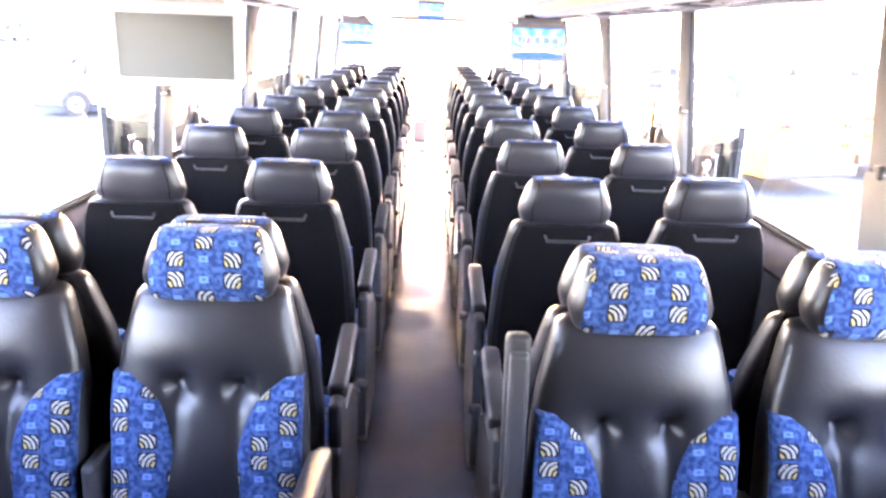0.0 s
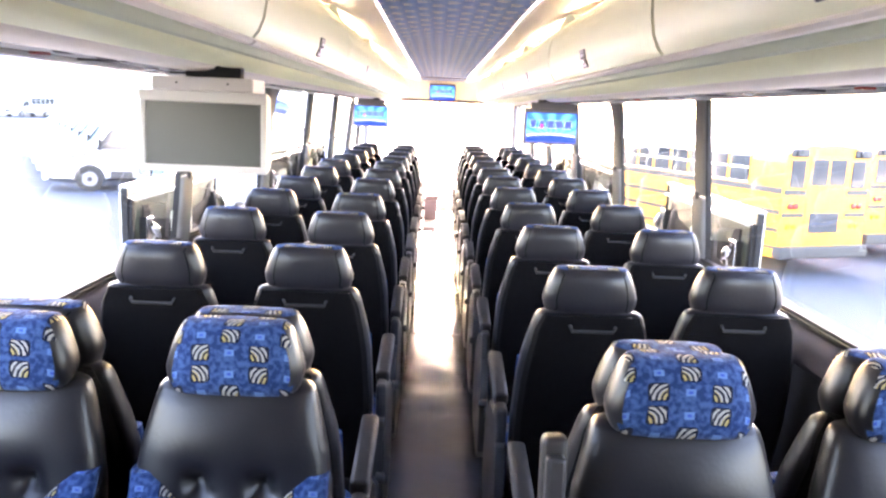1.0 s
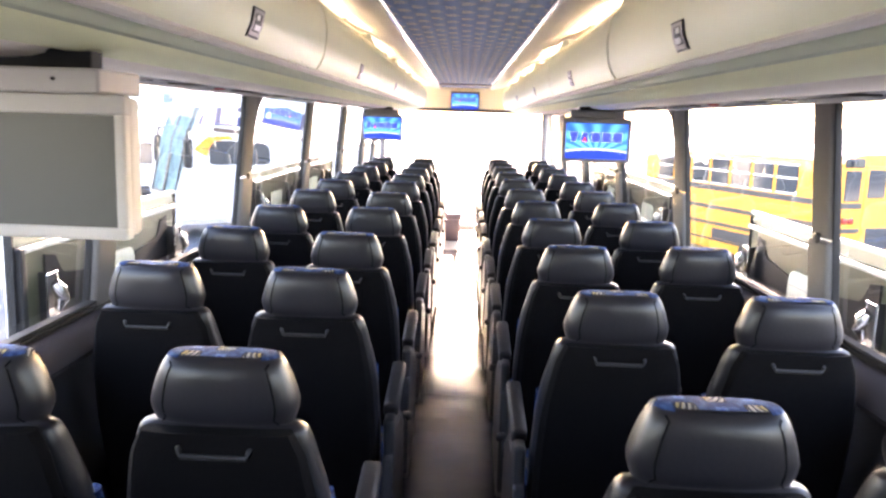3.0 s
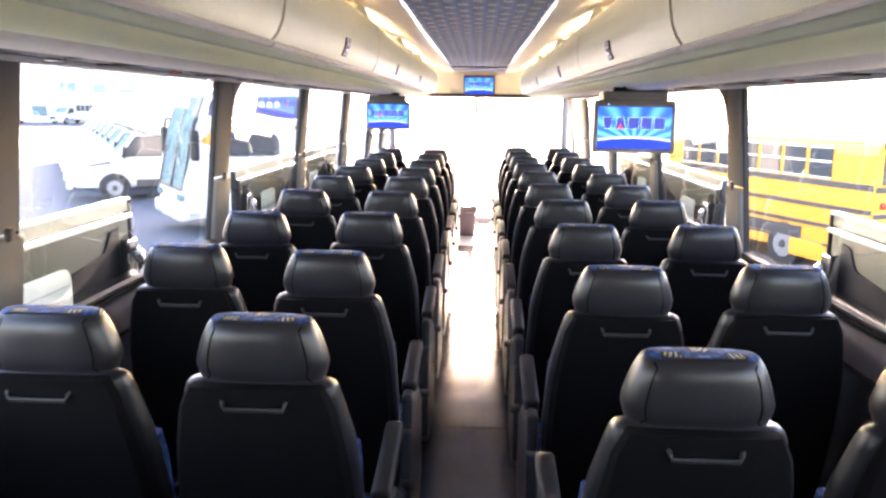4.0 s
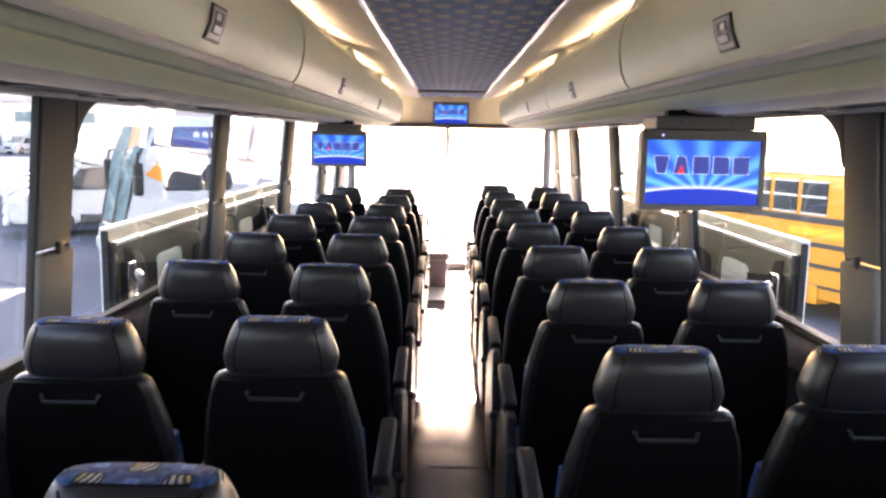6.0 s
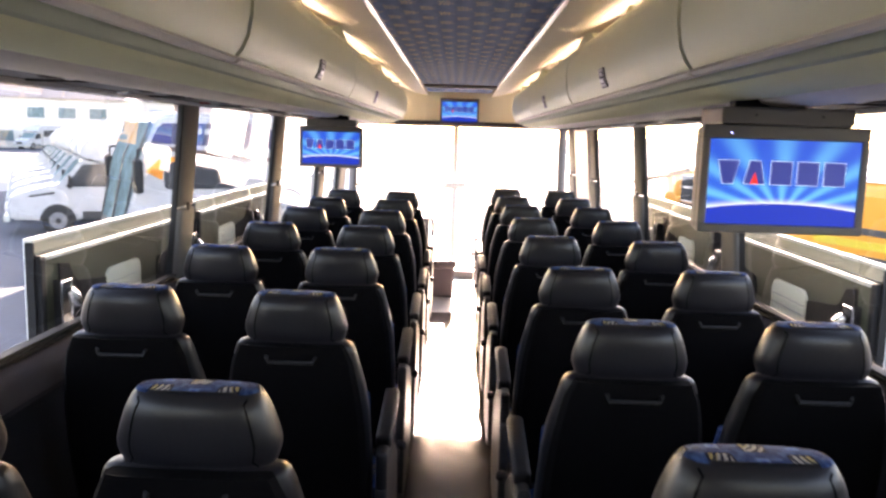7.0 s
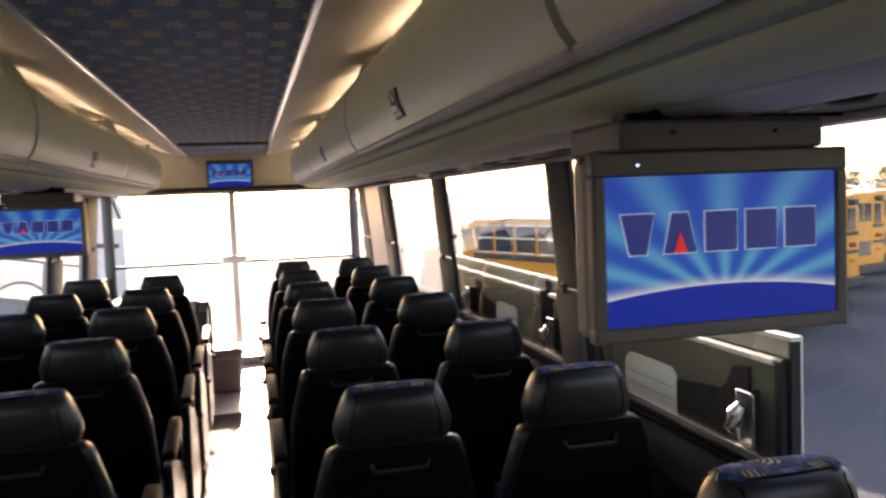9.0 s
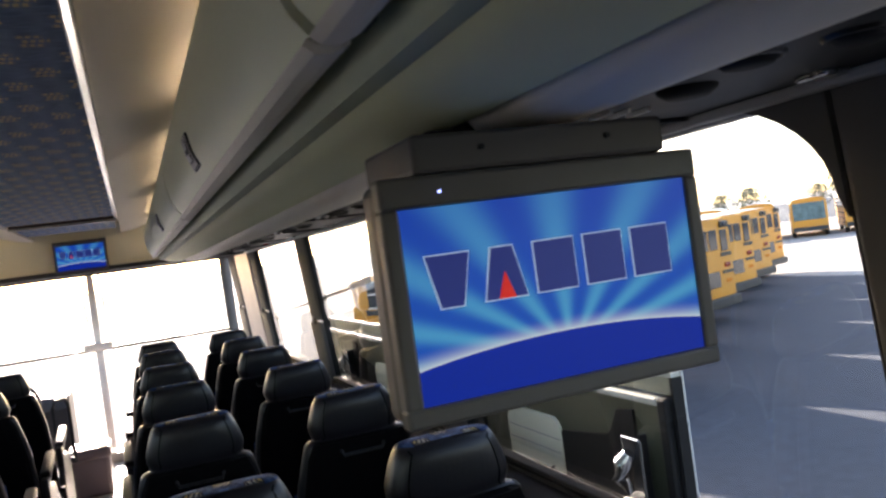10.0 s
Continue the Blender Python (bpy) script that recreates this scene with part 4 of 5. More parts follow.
# ---------------------------------------------------------------- monitors
def monitor(x0, x1, z0, z1, y, lit, label, mount=True):
    cx, cz, w, h = (x0 + x1) / 2, (z0 + z1) / 2, x1 - x0, z1 - z0
    tv = thing("monitor", label, "monitor", "ceiling monitors", at=pose(cx, y, cz))
    bw, bt = 0.019, 0.027
    shell = TVCASE if lit else TVGREY
    bm = bmesh.new()
    # hollow front frame: four bars
    for r in ((-w / 2 - bw, w / 2 + bw, h / 2, h / 2 + bt + 0.006), (-w / 2 - bw, w / 2 + bw, -h / 2 - bt + 0.006, -h / 2), (-w / 2 - bw, -w / 2, -h / 2 - 0.002, h / 2 + 0.002), (w / 2, w / 2 + bw, -h / 2 - 0.002, h / 2 + 0.002)):
        box(bm, r[0], r[1], -0.004, 0.02, r[2], r[3], bevel=0.004)
    part("bezel", bm, shell, tv, "plain plastic bezel")
    part("case", boxes((-w / 2 - bw, w / 2 + bw, 0.016, 0.062, -h / 2 - 0.018, h / 2 + 0.03), bevel=0.012, seg=3), shell, tv)
    bm = bmesh.new()
    box(bm, -w / 2, w / 2, 0.0, 0.016, -h / 2, h / 2)
    scr = part("screen", bm, screen_mat("lit screen", w, h) if lit else TVDARK, tv, "glowing blue screen with pale rays" if lit else "unlit grey-green screen")
    if lit:
        # the mark on the picture: five plain slabs with a pale outline and a red wedge
        ww = w * 0.86 / 5
        for k in range(5):
            a = -w * 0.44 + k * (ww + w * 0.005)
            for grow, material, yy in ((0.0014 * w / 0.35, MARKPALE, -0.0012), (0.0, MARKBLUE, -0.0022)):
                bm = bmesh.new()
                lean = 0.012 * w / 0.35 if k == 0 else (-0.012 * w / 0.35 if k == 1 else 0)
                zb, zt = -0.02 * h - grow, 0.25 * h + grow
                quad = [(a + max(lean, 0) - grow, zb), (a + ww * 0.80 - max(lean, 0) + grow, zb), (a + ww * 0.80 + min(lean, 0) + grow, zt), (a - min(lean, 0) - grow, zt)]
                prism(bm, quad, yy, 0.001, "y")
                part("mark", bm, material, scr)
        bm = bmesh.new()
        a = -w * 0.44 + 1.43 * ww
        prism(bm, [(a - 0.028 * w, -0.02 * h), (a + 0.028 * w, -0.02 * h), (a, 0.12 * h)], -0.0032, 0.001, "y")
        part("wedge", bm, MARKRED, scr, "small red wedge")
        part("power_light", boxes((-w * 0.374, -w * 0.366, -0.006, 0.0, h / 2 + 0.0135, h / 2 + 0.016)), GLOWBLUE, tv)
    if mount:
        bm = bmesh.new()
        box(bm, -w * 0.44, w * 0.44, -0.005, 0.16, h / 2 + 0.0335, h / 2 + 0.074, bevel=0.005)
        part("mount", bm, shell, tv, "flip-down mount")
        part("bracket", boxes((-w * 0.25, w * 0.25, 0.11, 0.155, h / 2 + 0.072, h / 2 + 0.112), bevel=0.004), BLACKMETAL, tv, "black ceiling bracket")
        for sx in (-0.22, 0.22):
            bm = bmesh.new()
            tube(bm, [(sx * w, -0.004, h / 2 + 0.056), (sx * w, -0.008, h / 2 + 0.056)], 0.003, 10)
            part("screw", bm, BLACKMETAL, tv)
    return tv


MARKBLUE = glow("mark dark blue", (0.010, 0.024, 0.18), SCREEN)
MARKPALE = glow("mark pale outline", (0.35, 0.50, 0.66), SCREEN)
MARKRED = glow("mark red", (0.6, 0.02, 0.01), SCREEN)
GLOWBLUE = glow("power light", (0.25, 0.35, 1.0), 0.6)
monitor(0.585, 0.935, 1.436, 1.634, 5.645, True, "lit monitor in a dark grey case hanging under the overhead bins")
monitor(-0.907, -0.567, 1.436, 1.620, 2.392, False, "switched-off monitor in a putty-grey case hanging under the overhead bins")
monitor(-0.930, -0.590, 1.440, 1.630, 8.482, True, "lit monitor in a dark grey case hanging under the overhead bins")
monitor(-0.165, 0.172, 1.775, 1.962, 11.50, True, "lit monitor on the cream front bulkhead above the windscreen", mount=False)

# ---------------------------------------------------------------- driver's end
dash = thing("dashboard", "dark grey dashboard at the foot of the windscreen", "dashboard")
bm = bmesh.new()
prism(bm, [(12.45, 0.0), (12.40, 0.35), (12.46, 0.62), (12.6, 0.72), (13.0, 0.74), (13.0, 0.0)], -1.2, -0.30, "x")
part("dash_body", bm, DARKPLASTIC, dash)
part("console", boxes((-0.28, 0.0, 11.62, 11.92, 0.0, 0.32), (-0.30, 0.02, 11.58, 11.95, 0.30, 0.39), bevel=0.03), MIDPLASTIC, dash, "grey console box beside the aisle")
wheel = thing("steering_wheel", "black steering wheel above the dashboard", "steering wheel", at=pose(-0.72, 12.28, 0.72, 55))
bm = bmesh.new()
tube(bm, [(0.22 * math.cos(t), 0.22 * math.sin(t), 0) for t in (2 * math.pi * k / 24 for k in range(25))], 0.014, 8)
part("rim", bm, DARKPLASTIC, wheel, smooth=True)
bm = bmesh.new()
tube(bm, [(-0.21, 0, 0), (0, 0, -0.03), (0.21, 0, 0)], 0.012, 8)
tube(bm, [(0, 0, -0.03), (0, -0.05, -0.35)], 0.03, 8)
part("column", bm, DARKPLASTIC, wheel)
rail = thing("grab_rail", "black tubular grab rail beside the entrance steps", "rail")
bm = bmesh.new()
tube(bm, [(-0.32, 11.35, 0.0), (-0.32, 11.35, 0.78), (-0.305, 11.36, 0.83), (-0.235, 11.40, 0.83), (-0.22, 11.41, 0.78), (-0.22, 11.41, 0.35)], 0.014, 8)
part("rail_tube", bm, BLACKMETAL, rail, smooth=True)
part("modesty_panel", boxes((-0.95, -0.36, 11.28, 11.31, 0.1, 0.45), bevel=0.01), DARKPLASTIC, rail, "dark modesty panel")
mir = thing("outside_mirror", "white-cased outside mirror beyond the windscreen corner", "mirror", "outside mirrors")
bm = bmesh.new()
box(bm, -1.30, -1.06, 13.30, 13.42, 1.42, 1.52, bevel=0.03)
part("mirror_case", bm, DOORSKIN, mir)
bm = bmesh.new()
tube(bm, [(-1.15, 13.36, 1.5), (-1.2, 13.25, 1.72), (-1.22, 13.0, 1.8)], 0.015, 8)
part("mirror_arm", bm, BLACKMETAL, mir)
copy_thing(mir, pose(2.55, 0.05, 0.02))

# ---------------------------------------------------------------- raised luggage doors outside the windows
def bay_door(s, a, c, latches, plate):
    d = thing("luggage_door", "raised white luggage door with olive lining and bright latches", "luggage door", "raised luggage doors")
    zt, zb = 1.238, 0.50
    X = lambda u, v: sorted((s * u, s * v))
    part("skin", boxes((*X(1.446, 1.452), a + 0.002, c - 0.002, zb, zt), bevel=0.002), DOORSKIN, d, "white outer skin")
    part("end_seal", boxes((*X(1.418, 1.4455), a + 0.001, a + 0.012, zb, zt - 0.012), (*X(1.418, 1.4455), c - 0.012, c - 0.001, zb, zt - 0.012)), RUBBER, d, "black end seal")
    bm = boxes((*X(1.418, 1.444), a + 0.003, c - 0.003, zt - 0.012, zt - 0.001))
    part("bright_edge", bm, DULLALU, d, "dull aluminium top edge")
    part("lining", boxes((*X(1.424, 1.438), a + 0.05, c - 0.03, zb + 0.02, 1.165)), DOORIN, d, "olive grey lining")
    part("upper_band", boxes((*X(1.428, 1.443), a + 0.014, c - 0.014, 1.182, 1.224)), DOORBAND, d)
    part("white_ledge", boxes((*X(1.400, 1.428), a + 0.05, c - 0.03, 1.158, 1.176), bevel=0.004), DULLALU, d, "bright ledge")
    part("rubber_edge", boxes((*X(1.400, 1.440), a + 0.016, a + 0.048, zb, 1.178), bevel=0.006), RUBBER, d, "black rubber edge")
    for ly, o in latches:
        la = part("latch", boxes((*X(1.375, 1.432), ly - 0.004, ly + 0.004, 0.80, 1.075), (*X(1.372, 1.378), ly - 0.05, ly + 0.02, 0.80, 1.075), bevel=0.004), DARKPLASTIC, d, "dark latch bracket")
        bm = bmesh.new()
        tube(bm, [(s * 1.36, ly - 0.02, 1.045), (s * 1.35, ly - 0.005, 1.02), (s * 1.345, ly + 0.004, 0.985), (s * 1.36, ly - 0.01, 0.95)], [0.016, 0.024, 0.022, 0.012], 10)
        tube(bm, [(s * 1.36, ly - 0.03, 0.93), (s * 1.355, ly + 0.02, 0.92)], 0.012, 8)
        part("latch_handle", bm, CHROME, la, "bright cast handle", True)
        bm = bmesh.new()
        tube(bm, [(s * 1.371, ly - 0.05, 0.80), (s * 1.371, ly - 0.05, 1.072), (s * 1.371, ly - 0.045, 1.077), (s * 1.371, ly + 0.02, 1.077), (s * 1.371, ly + 0.02, 1.04)], 0.0035, 6)
        part("latch_edge", bm, CHROME, la, "bright worn bracket edge", True)
        bm = bmesh.new()
        tube(bm, [(s * 1.36, ly, 0.90), (s * 1.38, ly + o * 0.10, 0.87), (s * 1.40, ly + o * 0.24, 0.84)], 0.007, 6)
        part("latch_rod", bm, CHROME, la, smooth=True)
        bm = bmesh.new()
        outline = [(0.03, 1.13), (0.10, 1.12), (0.135, 1.065), (0.16, 1.045), (0.24, 1.035), (0.40, 1.015), (0.42, 0.97), (0.42, 0.53), (0.03, 0.53)]
        prism(bm, [(ly + o * y, z) for y, z in outline], *X(1.416, 1.4235), axis="x")
        part("black_recess", bm, RUBBER, d, "black recess")
    for p0, p1 in plate:
        bm = bmesh.new()
        prism(bm, rounded(p0, p1, 0.80, 1.048, 0.05), *X(1.412, 1.4225), axis="x")
        pl = part("plate", bm, PLATE, d, "pale rounded plate")
        part("plate_line", boxes((*X(1.410, 1.413), p0 + 0.01, p1 - 0.01, 0.985, 0.988), (*X(1.410, 1.413), p0 + 0.01, p1 - 0.01, 0.945, 0.948)), GREYTRIM, pl)
        bm = bmesh.new()
        for k in range(3):
            y = p0 + 0.06 + 0.09 * k
            tube(bm, [(s * 1.411, y, 0.90 - 0.012 * k), (s * 1.411, y + 0.035, 0.875 - 0.012 * k)], 0.004, 5)
        part("plate_mark", bm, RUBBER, pl)
    # lifting arm to the coach side
    bm = bmesh.new()
    for y in (a + 0.25, c - 0.25):
        tube(bm, [(s * 1.29, y, 0.45), (s * 1.40, y, 0.62)], 0.014, 8)
    part("lift_arm", bm, BLACKMETAL, d)
    return d


for s in (-1, 1):
    bay_door(s, 3.53, 4.96, ((3.69, 1), (4.86, -1)), ((4.10, 4.44),))
    bay_door(s, 6.36, 7.97, ((6.50, 1), (7.86, -1)), ((6.90, 7.24),))
    bay_door(s, 8.00, 9.68, ((9.17, -1),), ((8.42, 8.74),))

# outer skin of the coach below the windows, for its shadow
tagged(part("coach_side", boxes((-1.31, -1.285, Y0 - 0.06, 13.0, -1.05, 0.45), (1.285, 1.31, Y0 - 0.06, 10.9, -1.05, 0.45), (-1.31, 1.31, Y0 - 0.12, Y0 - 0.06, -1.05, 2.2)), DOORSKIN), "white lower body side of the coach", "coach body", kind="structure")

# ---------------------------------------------------------------- the yard
ground = tagged(part("ground", boxes((-400, 400, -200, 600, GROUND - 0.4, GROUND)), ASPHALT), "sunlit asphalt of the bus yard", "ground", kind="structure")

# ground beyond the shadow edge, its sunlight painted as a paler sheet
tagged(part("pavement", boxes((24.5, 75, 4, 80, GROUND - 0.02, GROUND + 0.01), (-90, -22, 20, 90, GROUND - 0.02, GROUND + 0.01)), SUNGROUND), "far yard ground paled to stand for sunlight on it", "pavement", kind="structure")


def road_wheel(parent, x, y, r, w, s):
    bm = bmesh.new()
    tube(bm, [(x - s * w / 2, y, r), (x - s * w * 0.45, y, r), (x + s * w * 0.45, y, r), (x + s * w / 2, y, r)], [r * 0.9, r, r, r * 0.9], 26)
    t = part("wheel", bm, TYRE, parent, "black tyre", True)
    bm = bmesh.new()
    tube(bm, [(x + s * w * 0.3, y, r), (x + s * w * 0.52, y, r), (x + s * w * 0.54, y, r)], [r * 0.6, r * 0.58, r * 0.45], 20)
    part("rim", bm, RIMGREY, t, "grey steel rim", True)
    bm = bmesh.new()
    tube(bm, [(x + s * w * 0.5, y, r), (x + s * w * 0.62, y, r)], [r * 0.22, r * 0.16], 12)
    part("hub", bm, DARKPLASTIC, t, smooth=True)


def school_bus(hood):
    """A school bus pointing +y, rear face at y = 0, rear left corner at x = 0."""
    b = thing("school_bus", "parked yellow school bus with black rub rails", "bus", "parked school buses")
    W, L = 2.4, 6.6 if hood else 8.6
    sect = [(0.0, 0.42), (0.0, 2.46), (0.06, 2.64), (0.22, 2.76), (0.60, 2.83), (1.2, 2.85), (1.8, 2.83), (2.18, 2.76), (2.34, 2.64), (2.4, 2.46), (2.4, 0.42)]
    bm = bmesh.new()
    prism(bm, sect, 0.0, L)
    body = part("body", bm, YELLOW, b, "yellow painted body")
    bm = bmesh.new()
    sheet(bm, [(0.10, 2.69), (0.24, 2.775), (0.60, 2.84), (1.2, 2.862), (1.8, 2.84), (2.16, 2.775), (2.30, 2.69)][::-1], -0.012, 0.25, L - 0.2)
    part("roof_skin", bm, WHITEPAINT, body, "white roof")
    if hood:
        bm = bmesh.new()
        box(bm, 0.25, 2.15, L, L + 1.2, 0.55, 1.55, bevel=0.2, seg=4)
        part("hood", bm, YELLOW, b, "yellow hood", True)
    for x in (-0.018, W - 0.002):
        for z, h in ((1.80, 0.12), (1.36, 0.09), (0.98, 0.08), (0.62, 0.05)):
            part("rub_rail", boxes((x, x + 0.02, 0.02, L - 0.5, z, z + h), bevel=0.006), BLACKBAND, b)
        for k in range(10):
            y = 1.05 + 0.72 * k
            if y + 0.62 > L - 0.3:
                break
            win = part("window", boxes((x - 0.004, x + 0.024, y, y + 0.60, 1.96, 2.56), bevel=0.01), DARKGLASS, b, "dark side window")
            part("window_frame", boxes((x - 0.010, x + 0.030, y, y + 0.60, 2.26, 2.30), (x - 0.010, x + 0.030, y, y + 0.60, 1.95, 1.98), (x - 0.010, x + 0.030, y, y + 0.60, 2.54, 2.57)), ALU, win)
        part("reflective_tape", boxes((x - 0.002, x + 0.022, 0.05, 1.9, 1.56, 1.70)), GREENTINT, b)
    part("battery_box", boxes((-0.03, 0.30, 1.1, 2.0, 0.30, 0.66), bevel=0.02), YELLOW, b)
    part("luggage_grille", boxes((-0.025, 0.0, 1.7, 3.6, 0.68, 0.92), bevel=0.01), BLACKBAND, b)
    # rear face
    for x0, x1, z0, z1 in ((0.16, 0.55, 1.92, 2.52), (0.72, 1.18, 1.98, 2.55), (1.22, 1.68, 1.98, 2.55), (1.85, 2.24, 1.92, 2.52), (0.78, 1.62, 0.95, 1.40)):
        part("rear_window", boxes((x0, x1, -0.022, 0.02, z0, z1), bevel=0.04), DARKGLASS, b)
    part("rear_door", boxes((0.66, 1.74, -0.014, 0.02, 0.78, 2.62), bevel=0.03), YELLOW, b)
    for x0, x1 in ((0.03, 0.62), (1.78, 2.37)):
        for z, h in ((1.78, 0.11), (1.30, 0.09)):
            part("rub_rail", boxes((x0, x1, -0.02, 0.01, z, z + h), bevel=0.006), BLACKBAND, b)
    for x in (0.25, 2.02):
        bm = bmesh.new()
        for dx in (0.0, 0.16):
            tube(bm, [(x + dx - 0.02, 0.0, 1.54), (x + dx - 0.02, -0.035, 1.54), (x + dx - 0.02, -0.045, 1.54)], [0.070, 0.070, 0.045], 14)
        part("tail_lamp", bm, REDLENS, b, "red tail lamps", True)
        bm = bmesh.new()
        for dx in (0.0, 0.16):
            tube(bm, [(x + dx - 0.02, 0.0, 1.10), (x + dx - 0.02, -0.03, 1.10)], 0.055, 12)
        part("turn_lamp", bm, AMBERLENS, b, smooth=True)
        part("warning_lamp_hood", boxes((x - 0.14, x + 0.32, -0.06, 0.02, 2.58, 2.76), bevel=0.03), BLACKBAND, b)
        bm = bmesh.new()
        tube(bm, [(x + 0.02, -0.05, 2.67), (x + 0.02, -0.10, 2.67)], 0.07, 12)
        part("warning_lamp", bm, DARKGLASS, b, smooth=True)
    part("bumper", boxes((-0.02, 2.42, -0.14, 0.10, 0.42, 0.68), bevel=0.03), BLACKBAND, b, "black rear bumper")
    # front end
    part("windscreen", boxes((0.14, 2.26, L - 0.02, L + 0.03, 1.65 if hood else 1.25, 2.50), bevel=0.05), BLUEGLASS, b)
    part("front_cap", boxes((0.5, 1.9, L - 0.02, L + 0.06, 2.56, 2.76), bevel=0.04), YELLOW, b)
    part("front_bumper", boxes((0.05, 2.35, *((L + 1.12, L + 1.3) if hood else (L, L + 0.16)), 0.45, 0.75), bevel=0.03), BLACKBAND, b)
    for x, s in ((0.12, -1), (2.28, 1)):
        for y in (2.2, L + (0.7 if hood else -1.2)):
            road_wheel(b, x, y, 0.48, 0.26, s)
    return b


bus = school_bus(True)
bus.matrix_world = pose(7.25, 16.4, GROUND, 0, 0, 20)
for k in range(1, 6):
    copy_thing(bus, pose(7.25 + 3.25 * k, 16.4 + 2.6 * k, GROUND, 0, 0, 20))
far = school_bus(False)
for k in range(6):
    a = radians(40.5 + 3.2 * k)
    m = pose(0.3 + 62 * math.sin(a) + 7.0, 4.9 + 62 * math.cos(a) + 5.2, GROUND, 0, 0, 135)
    if k == 0:
        far.matrix_world = m
    else:
        copy_thing(far, m)


def shuttle_van():
    """A white cutaway shuttle pointing +y; front axle at y = -1."""
    v = thing("shuttle_bus", "parked white cutaway shuttle bus", "van", "parked white shuttle buses")
    bm = bmesh.new()
    prism(bm, [(-7.6, 0.55), (-2.65, 0.55), (-2.65, 2.16), (-1.75, 2.26), (-1.62, 2.42), (-1.70, 2.72), (-2.05, 3.02), (-2.60, 3.16), (-3.2, 3.2), (-7.3, 3.2), (-7.6, 2.9)], -1.15, 1.15, "x")
    bmesh.ops.bevel(bm, geom=list(bm.edges), offset=0.06, segments=3, affect="EDGES")
    part("box_body", bm, WHITEPAINT, v, "white passenger body reaching over the cab", True)
    bm = bmesh.new()
    prism(bm, [(-2.7, 0.45), (0.22, 0.45), (0.34, 0.6), (0.34, 1.0), (0.20, 1.20), (-0.35, 1.36), (-1.05, 1.46), (-1.62, 2.20), (-2.7, 2.28)], -0.98, 0.98, "x")
    bmesh.ops.bevel(bm, geom=list(bm.edges), offset=0.07, segments=3, affect="EDGES")
    part("cab", bm, WHITEPAINT, v, "white cab and bonnet", True)
    for s in (-1, 1):
        bm = bmesh.new()
        prism(bm, [(-2.50, 1.44), (-1.22, 1.44), (-1.34, 1.62), (-1.70, 2.10), (-2.50, 2.14)], s * 0.95, s * 0.99, "x")
        part("door_window", bm, DARKGLASS, v, "dark door window")
        part("door_seam", boxes((*sorted((s * 0.975, s * 0.986)), -1.40, -1.385, 0.62, 1.44), (*sorted((s * 0.975, s * 0.986)), -2.56, -2.545, 0.62, 1.44)), GREYTRIM, v)
        part("step_well", boxes((*sorted((s * 0.93, s * 0.988)), -2.40, -1.66, 0.44, 0.70), bevel=0.02), BLACKBAND, v, "dark cab step")
        bm = bmesh.new()
        prism(bm, [(-0.92, 1.30), (-0.20, 1.17), (-0.25, 1.13), (-0.92, 1.22)], s * 0.97, s * 0.984, "x")
        part("bonnet_vent", bm, BLACKBAND, v, "dark vent at the side of the bonnet")
        for k in range(5):
            part("side_window", boxes((*sorted((s * 1.14, s * 1.16)), -7.3 + 0.92 * k, -6.5 + 0.92 * k, 1.70, 2.55), bevel=0.01), DARKGLASS, v)
        bm = bmesh.new()
        tube(bm, [(s * 0.98, -1.40, 1.45), (s * 1.25, -1.35, 1.5)], 0.02, 6)
        box(bm, *sorted((s * 1.18, s * 1.36)), -1.39, -1.29, 1.40, 1.80, bevel=0.03)
        part("side_mirror", bm, BLACKMETAL, v)
        bm = bmesh.new()
        tube(bm, [(s * 0.70, 0.30, 0.86), (s * 0.70, 0.37, 0.86)], 0.12, 14)
        part("headlamp", bm, ALU, v, smooth=True)
        for y in (-1.0, -5.6):
            out = 1.0 if y > -2 else 1.17
            road_wheel(v, s * (out - 0.10), y, 0.43, 0.24, s)
            bm = bmesh.new()
            prism(bm, [(y + 0.50 * math.cos(t), 0.42 + 0.50 * math.sin(t)) for t in (math.pi * k / 14 for k in range(15))], *sorted((s * (out - 0.025), s * (out - 0.012))), axis="x")
            part("wheel_well", bm, BLACKBAND, v, "dark wheel well")
            bm = bmesh.new()
            tube(bm, [(s * (out - 0.01), y + 0.53 * math.cos(t), 0.42 + 0.53 * math.sin(t)) for t in (math.pi * k / 14 for k in range(15))], 0.028, 6)
            part("wheel_arch", bm, WHITEPAINT, v, "white wheel arch lip", True)
    bm = bmesh.new()
    prism(bm, [(-1.10, 1.47), (-1.02, 1.48), (-1.56, 2.20), (-1.64, 2.18)], -0.88, 0.88, "x")
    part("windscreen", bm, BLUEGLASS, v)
    part("grille", boxes((-0.5, 0.5, 0.29, 0.36, 0.70, 0.98), bevel=0.02), BLACKBAND, v)
    part("bumper", boxes((-1.0, 1.0, 0.26, 0.44, 0.40, 0.60), bevel=0.04), DULLALU, v)
    return v


van = shuttle_van()
van.matrix_world = pose(-13.2, 27.3, GROUND, 0, 0, 117)
for k in range(1, 8):
    copy_thing(van, pose(-13.2 - 1.74 * k, 27.3 + 3.09 * k, GROUND, 0, 0, 117))

for x, y, turn in ((-66, 104, 75), (-57, 106, 168)):
    copy_thing(van, pose(x, y, GROUND, 0, 0, turn))


